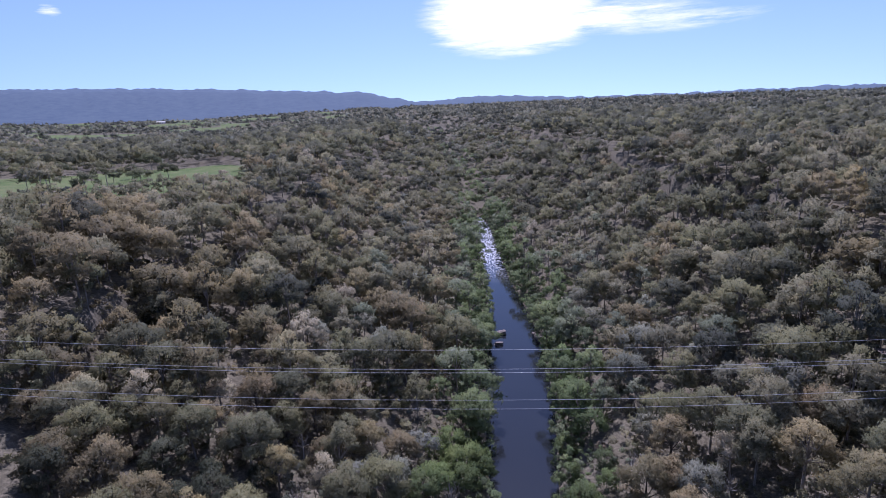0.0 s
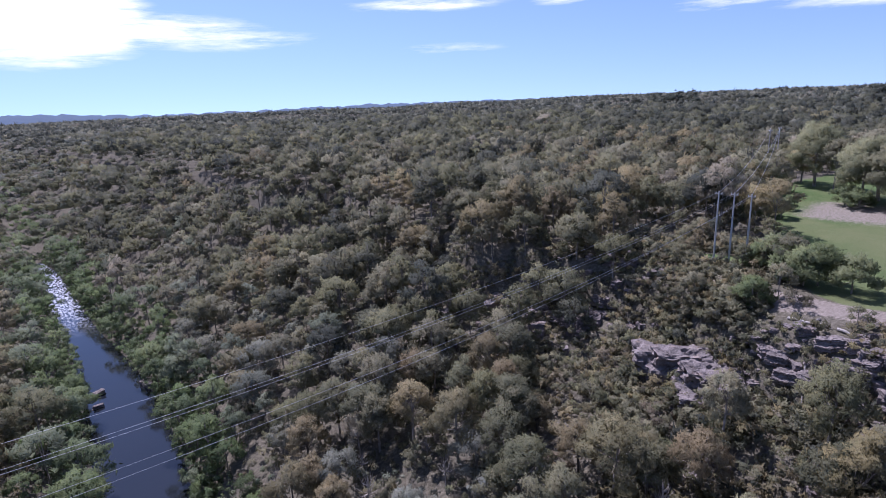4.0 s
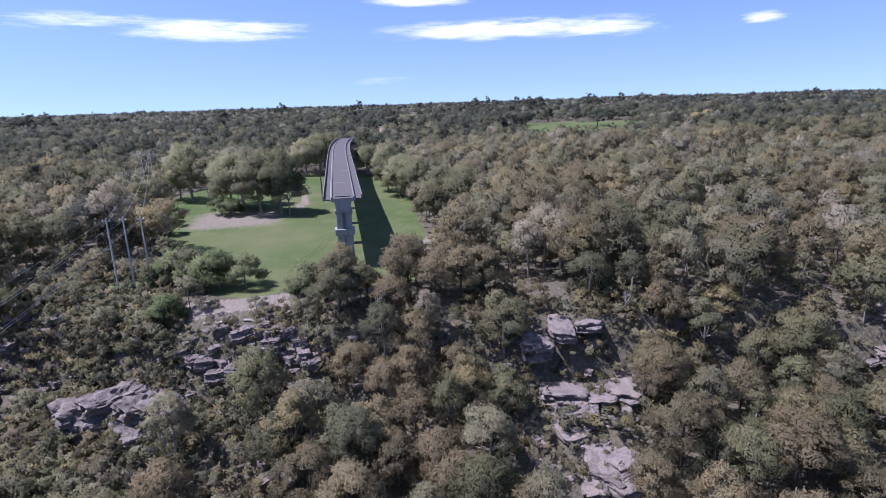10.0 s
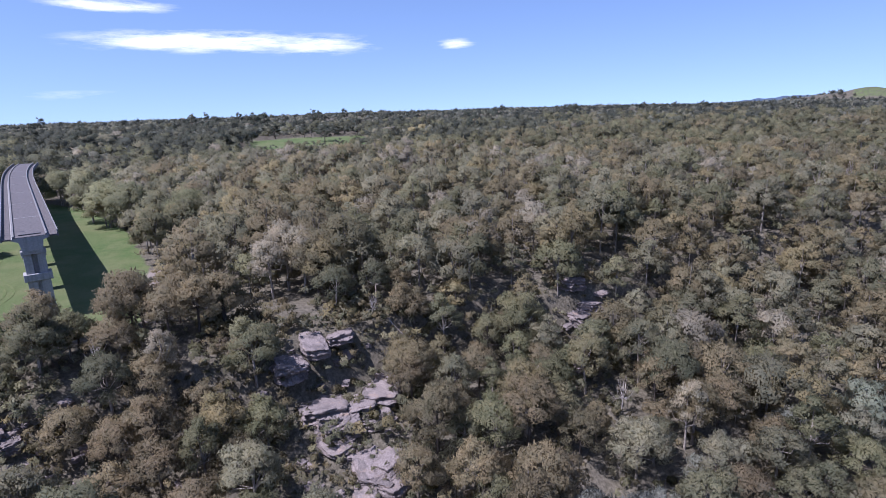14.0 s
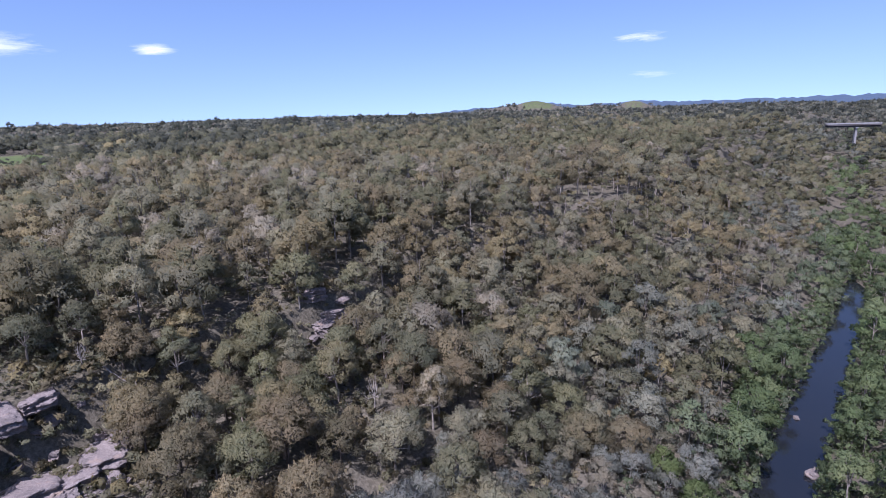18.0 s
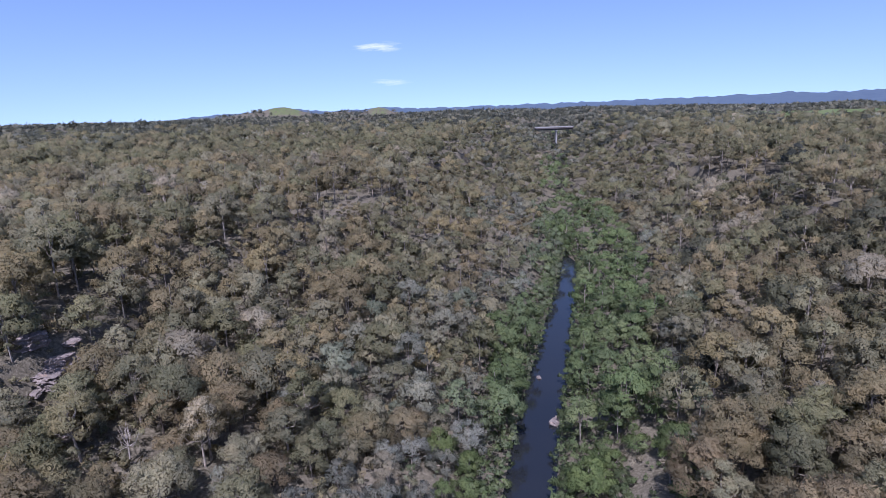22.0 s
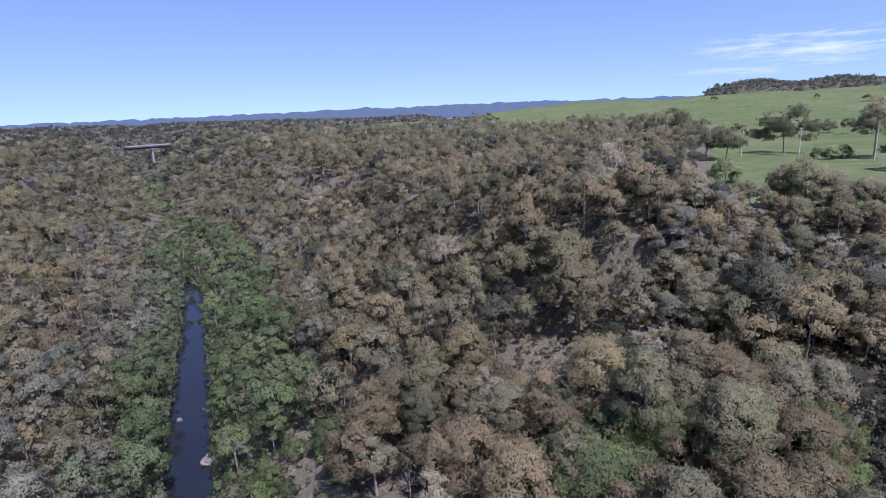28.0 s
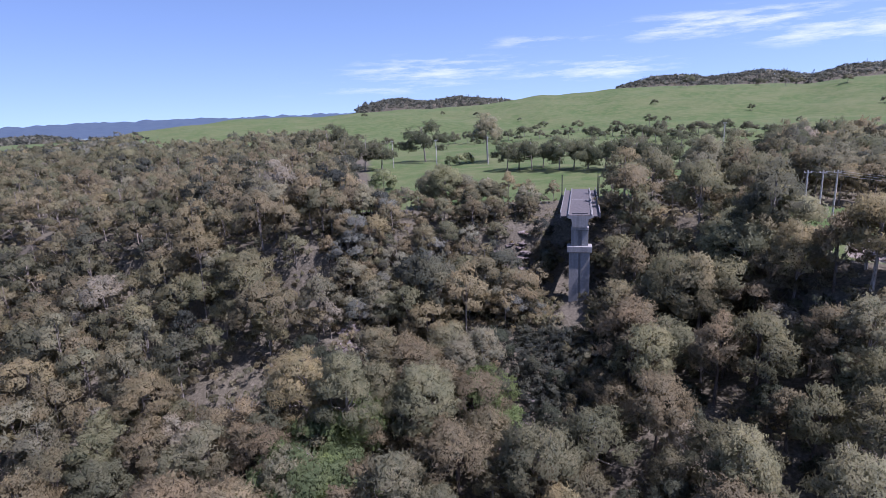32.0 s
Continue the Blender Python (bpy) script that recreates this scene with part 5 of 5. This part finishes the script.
def single_trees():
    """Trees and bushes that stand out: kind, bearing, distance, height."""
    for kind, b, d, tall, *label in (
            ("broad_gum_tree", 79.9, 232, 31), ("broad_gum_tree", 77.2, 243, 25), ("broad_gum_tree", 81.8, 228, 27), ("broad_gum_tree", 78.4, 250, 28), ("bush", 76.2, 236, 9), ("bush", 77.2, 232, 8), ("gum_tree", 82.6, 224, 16),
            ("broad_gum_tree", 73.9, 275, 27), ("gum_tree", 75.3, 268, 20), ("gum_tree", 72.9, 284, 19), ("bush", 71.4, 259, 7.5), ("bush", 70.4, 256, 7), ("bush", 71.7, 210, 9.5), ("bush", 70.6, 214, 8), ("bush", 69.2, 205, 7), ("bush", 72.3, 224, 6),
            ("bush", 70.4, 150, 9.0), ("bush", 71.6, 149, 9.6), ("bush", 72.8, 144, 10.5), ("bush", 74.0, 143, 11.2), ("bush", 75.1, 144, 10.4), ("bush", 77.6, 141, 9.7, "round dark green bush standing alone on the grass"),
            ("bush", 70.2, 129.5, 9.2, "tall narrow dark green bush at the meadow edge"), ("bush", 82.5, 127, 7.5), ("bush", 83.7, 126, 9.0), ("bush", 85.0, 127, 7.5), ("stringybark_tree", 87.6, 119, 11), ("stringybark_tree", 89.6, 121, 11.5), ("stringybark_tree", 92.7, 130, 10.5),
            ("broad_gum_tree", 93.8, 252, 22), ("broad_gum_tree", 95.6, 240, 21), ("broad_gum_tree", 92.6, 268, 23), ("broad_gum_tree", 97.8, 222, 20), ("broad_gum_tree", 100.4, 212, 21), ("gum_tree", 96.4, 196, 13), ("broad_gum_tree", 86.0, 352, 26), ("broad_gum_tree", 84.6, 340, 24), ("broad_gum_tree", 90.6, 330, 24),
            ("blossoming_gum_tree", 107.0, 132, 18), ("blossoming_gum_tree", 108.6, 137, 19), ("blossoming_gum_tree", 110.2, 133, 17), ("stringybark_tree", 111.5, 131, 17), ("gum_tree", 99.8, 205, 18), ("gum_tree", 93.5, 255, 13),
            ("broad_gum_tree", 248.7, 186, 16, "dark round gum tree at the paddock edge"), ("broad_gum_tree", 247.2, 190, 15, "dark round gum tree at the paddock edge"), ("gum_tree", 250.3, 188, 12), ("bush", 242.4, 244, 12, "round bright green tree at the paddock edge"), ("paddock_tree", 246.8, 372, 27),
            ("paddock_tree", 235.6, 388, 25), ("paddock_tree", 237.4, 384, 27), ("paddock_tree", 240.6, 330, 22), ("paddock_tree", 242.3, 326, 23), ("paddock_tree", 239.2, 352, 22), ("great_gum_tree", 253.1, 346, 28), ("bush", 249.2, 338, 8), ("bush", 250.2, 336, 9), ("bush", 251.0, 342, 10),
            ("paddock_tree", 255.0, 290, 17), ("paddock_tree", 256.2, 292, 18), ("paddock_tree", 257.5, 288, 17), ("paddock_tree", 258.6, 296, 15), ("paddock_tree", 260.2, 280, 18), ("paddock_tree", 261.6, 279, 19), ("paddock_tree", 263.0, 281, 18), ("paddock_tree", 264.6, 274, 17),
            ("paddock_tree", 266.0, 272, 16), ("paddock_tree", 267.4, 275, 17), ("paddock_tree", 268.9, 270, 16), ("paddock_tree", 270.2, 262, 15), ("broad_gum_tree", 273.6, 208, 21, "large dark spreading gum tree on the paddock"), ("paddock_tree", 276.0, 236, 15), ("paddock_tree", 277.9, 258, 12), ("paddock_tree", 279.4, 250, 15), ("paddock_tree", 271.3, 300, 17),
            ("broad_gum_tree", 274.2, 137, 17), ("broad_gum_tree", 277.2, 136, 20), ("broad_gum_tree", 280.2, 139, 17), ("stringybark_tree", 266.8, 127, 18), ("stringybark_tree", 269.2, 125, 21), ("stringybark_tree", 271.6, 126, 21), ("great_gum_tree", 273.8, 124, 20), ("stringybark_tree", 276.2, 126, 20), ("stringybark_tree", 278.8, 122, 17), ("great_gum_tree", 281.6, 125, 17), ("stringybark_tree", 284.5, 123, 16), ("blossoming_gum_tree", 266.2, 158, 14), ("broad_gum_tree", 233.9, 560, 24), ("broad_gum_tree", 231.0, 520, 22), ("broad_gum_tree", 226.5, 600, 22),
            ("river_tree", 235.3, 101, 15), ("river_tree", 233.4, 98, 14), ("river_tree", 237.6, 104, 15), ("river_tree", 239.2, 107, 13), ("river_tree", 251.6, 104, 13), ("river_tree", 253.4, 101, 11), ("river_tree", 252.2, 109, 12), ("river_tree", 232.2, 92, 17), ("river_tree", 230.6, 95, 14), ("river_tree", 225.8, 94, 12), ("river_tree", 228.6, 89, 13), ("river_tree", 234.0, 93, 14), ("river_tree", 229.6, 99, 13), ("river_tree", 236.0, 88, 12), ("broad_gum_tree", 245.5, 99, 21), ("blossoming_gum_tree", 205.6, 186, 13),
            ("wattle_tree", 250.4, 158, 8), ("wattle_tree", 252.4, 156, 8), ("wattle_tree", 251.6, 147, 8), ("wattle_tree", 254.9, 146, 7), ("gum_tree", 253.8, 163, 9), ("wattle_tree", 257.4, 152, 7), ("stringybark_tree", 258.8, 158, 9), ("wattle_tree", 248.9, 153, 7), ("wattle_tree", 250.6, 151, 7), ("wattle_tree", 253.7, 148, 7), ("wattle_tree", 256.5, 143, 7), ("wattle_tree", 258.0, 140, 6), ("wattle_tree", 267.0, 136, 7)):
        x, y = heading(b, d)
        plant(kind, x, y, tall / TALL[kind], None, *label)


def tree_lines():
    """Rows of trees along the far side of the western paddock."""
    rng = np.random.default_rng(31)
    for b0, b1, d, count, tall in ((240, 262, 525, 22, 11), (263, 281, 512, 26, 11), (268, 281, 440, 12, 12), (281, 291, 330, 20, 17), (279, 291, 240, 22, 17)):
        for k in range(count):
            x, y = heading(b0 + (b1 - b0) * (k + rng.uniform(-0.4, 0.4)) / count, d + rng.normal() * 14)
            plant("paddock_tree", x, y, tall * rng.uniform(0.5, 1.25) / 12, rng, "dark rounded tree in a row along the paddock")


def ridge_wood():
    """Points on the wooded ridge behind the green hill."""
    rng = np.random.default_rng(79)
    b = np.concatenate([rng.uniform(240.5, 255.5, 1500), rng.uniform(265.6, 300, 3200)])
    d = np.sqrt(rng.uniform(1540.0 ** 2, 1960.0 ** 2, len(b)))
    return d * np.sin(np.radians(b)), d * np.cos(np.radians(b)), rng


def stand(name, inner, outer, cell, seed, leaves, size, tall, wide, heads, label, trunks=True, size_range=(0.6, 1.25), points=None, low=0.14, dome=(5, 2)):
    """Bush too dense to count, joined in one mesh."""
    x, y, rng = points or scatter(inner, outer, cell, seed)
    b, r = polar(x, y)
    keep = ~((b > 292) & (b < 317)) | (r > 900)
    keep &= rng.random(len(x)) > rocky(x, y) * (0.97 if name == "undergrowth" else 0.78 if name == "slope_scrub" else 1.0)
    keep &= ~((b > 105.8) & (b < 111.3) & (r > 118) & (r < 139)) | (name == "undergrowth") & (r < 122)
    keep &= ~((b > 68) & (b < 83.5) & (r > 121) & (r < 142)) | (name == "slope_scrub") | (rng.random(len(x)) < 0.15)
    keep &= ~((b > 259.8) & (b < 263.4) & (r > 134) & (r < 150))
    paddock = (b > 239) & (b < 278) & (r > 200) & (r < 760)
    keep &= ~paddock
    x, y, paddock = x[keep], y[keep], paddock[keep]
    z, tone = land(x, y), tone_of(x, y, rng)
    scale = rng.uniform(*size_range, len(x)) * np.where(tone > 0.615, np.where(tone < 0.88, 0.85, 1.0), 1.0) * np.where(paddock, 1.05, 1.0)
    b, r = polar(x, y)
    low_bush = ((b > 238) & (b < 263) & (r > 150) & (r < 192)) | ((b > 316) & (b < 341) & (r > 250) & (r < 336)) | ((b > 105) & (b < 118) & (r > 420) & (r < 575))
    ledge = np.where((b > 58) & (b < 85) & (r > 118) & (r < 142), 0.42, np.where((b > 58) & (b < 71.5) & (r >= 142) & (r < 185), 0.4, 1.0))
    scale = scale * (1.0 if name == "slope_scrub" else ledge) * np.where(low_bush, np.where((b > 243) & (b < 270) & (r > 160), 0.55, np.where(b > 200, 0.62, 0.42)), 1.0)
    turn = rng.uniform(0, 2 * math.pi, len(x))
    vs, ns, fs, ts, ms, off = [], [], [], [], [], 0
    shapes = 6
    pick = rng.integers(0, shapes, len(x))
    for k in range(shapes):
        h, w = tall * rng.uniform(0.85, 1.15), wide * rng.uniform(0.85, 1.2)
        tops = clumps(rng, h, w, heads, low)
        lv, lf, ln = merge([hulls(rng, tops, *dome, 0.8), sprays(rng, tops, leaves, size, 0.8)] if leaves else [hulls(rng, tops, *dome, 0.8)])
        li = np.zeros(len(lf), int)
        if trunks:
            bits = [pipe([(0, 0, -0.5), (rng.normal() * 0.3, rng.normal() * 0.3, h * 0.85)], (0.24, 0.08), 3)]
            bits += [pipe([(0, 0, h * rng.uniform(0.3, 0.5)), (q[0], q[1], q[2])], (0.12, 0.04), 3) for q in tops[:3]]
            tv, tf, tn = merge(bits)
            ln = np.concatenate([ln, tn])
            lf = np.concatenate([lf, tf + len(lv)])
            lv = np.concatenate([lv, tv])
            li = np.concatenate([li, np.ones(len(tf), int)])
        at = np.nonzero(pick == k)[0]
        c, s = np.cos(turn[at])[:, None], np.sin(turn[at])[:, None]
        q = scale[at][:, None]
        wx = (lv[None, :, 0] * c - lv[None, :, 1] * s) * q + x[at][:, None]
        wy = (lv[None, :, 0] * s + lv[None, :, 1] * c) * q + y[at][:, None]
        wz = lv[None, :, 2] * q + z[at][:, None]
        vs.append(np.stack([wx, wy, wz], -1).reshape(-1, 3))
        ns.append(np.stack([ln[None, :, 0] * c - ln[None, :, 1] * s, ln[None, :, 0] * s + ln[None, :, 1] * c, ln[None, :, 2] + 0 * c], -1).reshape(-1, 3).astype(np.float32))
        fs.append((lf[None] + (np.arange(len(at)) * len(lv))[:, None, None]).reshape(-1, 3) + off)
        off += len(at) * len(lv)
        ts.append(np.repeat(tone[at], len(lv)))
        ms.append(np.tile(li, len(at)))
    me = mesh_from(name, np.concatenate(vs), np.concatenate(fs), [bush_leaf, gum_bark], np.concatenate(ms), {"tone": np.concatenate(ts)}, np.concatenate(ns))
    tagged(new(name, me), label, "bushland", kind="stuff")


def rim_trees():
    """Wattles and young gums on the slope below the western paddock."""
    rng = np.random.default_rng(55)
    for k in range(64):
        b, d = rng.uniform(236, 257.5), rng.uniform(137, 158)
        if 253.2 < b < 257.2 and 148 < d < 169:
            continue
        x, y = heading(b, d)
        kind = ("wattle_tree", "gum_tree", "stringybark_tree")[int(rng.integers(3))]
        plant(kind, x, y, rng.uniform(8.5, 12.5) / TALL[kind], rng)
    for k in range(44):
        b, d = rng.uniform(238, 259), rng.uniform(156, 186)
        if 252.6 < b < 257.2 and d < 170 or 257.5 < b and d > 165:
            continue
        x, y = heading(b, d)
        kind = ("stringybark_tree", "gum_tree", "stringybark_tree", "wattle_tree")[k % 4]
        plant(kind, x, y, rng.uniform(7.0, 11.0) / TALL[kind], rng)


def skyline_trees():
    """Taller trees that stand above the far bush, and lone trees on the green hill."""
    rng = np.random.default_rng(91)
    for k in range(24):
        b, d = rng.uniform(30, 132), rng.uniform(480, 1300)
        x, y = heading(b, d)
        plant("far_gum_tree", x, y, rng.uniform(0.75, 1.2), rng)
    groups = rng.uniform(56, 140, 26)
    for k in range(56):
        b, d = groups[int(rng.integers(26))] + rng.normal() * 0.9, rng.uniform(900, 1750)
        if abs(b - 114.5) > 4 or d > 1000:
            x, y = heading(b, d)
            plant("far_gum_tree", x, y, rng.uniform(1.0, 1.5), rng)
    for k in range(84):
        b, d = groups[int(rng.integers(26))] + rng.normal() * 1.3, rng.uniform(520, 800)
        if abs(b - 112) > 5:
            x, y = heading(b, d)
            plant("far_gum_tree", x, y, rng.uniform(0.95, 1.3), rng)
    for k in range(72):
        b, d = rng.uniform(92, 119), rng.uniform(735, 920)
        if k % 3 == 0:
            b, d = rng.uniform(93, 106), rng.uniform(540, 740)
        x, y = heading(b, d)
        plant("far_gum_tree", x, y, rng.uniform(0.75, 1.15), rng, "dark gum tree behind the far meadow")
    for k in range(22):
        x, y = heading(rng.uniform(142, 153), rng.uniform(1150, 1500))
        plant("far_gum_tree", x, y, rng.uniform(0.6, 1.0), rng)
    for k in range(16):
        b, d = rng.uniform(232, 289), rng.uniform(640, 1480)
        x, y = heading(b, d)
        plant("paddock_tree", x, y, rng.uniform(0.5, 1.0), rng, "lone dark gum tree on the grassy hillside")
    for k in range(12):
        x, y = heading(rng.uniform(316, 340), rng.uniform(330, 470))
        plant("paddock_tree", x, y, rng.uniform(0.7, 1.4), rng, "dark rounded tree in the northern field")
    for b, d, tall in ((271.6, 1100, 20), (277.4, 1100, 16), (279.3, 1080, 18), (280.1, 1070, 15), (283.6, 1000, 14), (262, 640, 11), (265.5, 650, 10), (268.5, 640, 12), (270, 655, 10), (258, 630, 10)):
        x, y = heading(b, d)
        plant("paddock_tree", x, y, tall / 12, rng, "lone dark gum tree on the grassy hillside")


near_bush()
single_trees()
rim_trees()
skyline_trees()
tree_lines()


def heading_of(b, d):
    return d * np.sin(np.radians(b)), d * np.cos(np.radians(b))


def slope_scrub():
    """Points on the rocky slopes, where shrubs grow between the stones."""
    rng = np.random.default_rng(78)
    bs, ds = [], []
    for b0, b1, d0, d1, count in ((36, 60, 110, 168, 620), (56, 86, 82, 122, 700), (58, 71, 118, 172, 1100), (248, 258, 142, 186, 420), (67, 84, 102, 113, 160), (60, 70, 110, 134, 620), (256, 269, 104, 148, 520), (100, 122, 84, 124, 620), (236, 270, 96, 180, 900), (236, 258, 138, 180, 500), (134, 144, 112, 150, 120)):
        bs.append(rng.uniform(b0, b1, count))
        ds.append(np.sqrt(rng.uniform(d0 ** 2, d1 ** 2, count)))
    # and everywhere on the steep edge of the gorge
    bs.append(rng.uniform(-45, 292, 26000))
    ds.append(np.sqrt(rng.uniform(92.0 ** 2, 300.0 ** 2, 26000)))
    ex, ey = heading_of(np.concatenate(bs[-1:]), ds[-1])
    steep = np.hypot(land(ex + 1.5, ey) - land(ex - 1.5, ey), land(ex, ey + 1.5) - land(ex, ey - 1.5)) > 2.4
    bs[-1], ds[-1] = bs[-1][steep][:3000], ds[-1][steep][:3000]
    b, d = np.radians(np.concatenate(bs)), np.concatenate(ds)
    x, y = d * np.sin(b), d * np.cos(b)
    keep = (cleared(x, y) < 0.35) & (rng.random(len(x)) > 0.45 * (waves(x, y, 6, 2) > 0.3))
    return x[keep], y[keep], rng


def bank_scrub():
    """Points close along both banks."""
    rng = np.random.default_rng(77)
    one = np.arange(-445, 445, 2.4)
    y = np.concatenate([one] * 4) + rng.uniform(-1, 1, 4 * len(one))
    row = np.arange(len(y)) // len(one)
    x = river_x(y) + np.where(row % 2, 1, -1) * (river_half(y) + np.where(row < 2, rng.uniform(0.3, 2.2, len(y)), rng.uniform(3.0, 7.0, len(y))))
    return x, y, rng


stand("bushland", 22, 72, 10.0, 20, 30, 1.0, 11.0, 5.2, 10, "dense gum bushland in the bottom of the gorge")
stand("bushland", 128, 215, 8.3, 21, 330, 1.05, 15.0, 5.7, 15, "dense grey-green gum bushland on the gorge rim", True, (0.62, 1.35), low=0.4)
stand("bushland", 215, 420, 9.2, 22, 110, 1.6, 15.5, 7.0, 8, "dense grey-green gum bushland on the plateau", True, (0.6, 1.35), low=0.3)
stand("bushland", 420, 900, 11.6, 23, 26, 2.8, 16.0, 8.4, 4, "distant gum bushland, partly tinted dark and blue-grey for haze", False, (0.55, 1.45), low=0.3)
stand("bushland", 900, 1800, 21.5, 24, 12, 5.0, 12.0, 12.5, 2, "far gum bushland tinted dark and blue-grey for haze", False, (0.5, 1.4))
stand("bushland", 1800, 3400, 40.0, 25, 8, 10.0, 13.0, 24.0, 2, "far gum bushland towards the ranges, tinted dark and blue-grey for haze", False)
stand("bushland", 0, 0, 0, 29, 10, 3.0, 15.0, 7.0, 2, "dark wood on the ridge behind the green hill, tinted blue-grey for haze", False, (0.6, 1.3), ridge_wood())
stand("undergrowth", 72, 260, 5.0, 26, 18, 0.8, 3.4, 2.5, 3, "low scrub and saplings under the gum trees", False, (0.6, 1.8))
stand("bank_scrub", 0, 0, 0, 27, 60, 0.8, 5.5, 2.9, 5, "dense green scrub hanging over the river banks", False, (0.7, 1.3), bank_scrub(), low=0.0)
stand("slope_scrub", 0, 0, 0, 28, 40, 0.62, 2.9, 1.9, 3, "grey-green scrub growing between the rocks", False, (0.5, 1.7), slope_scrub(), low=0.05)
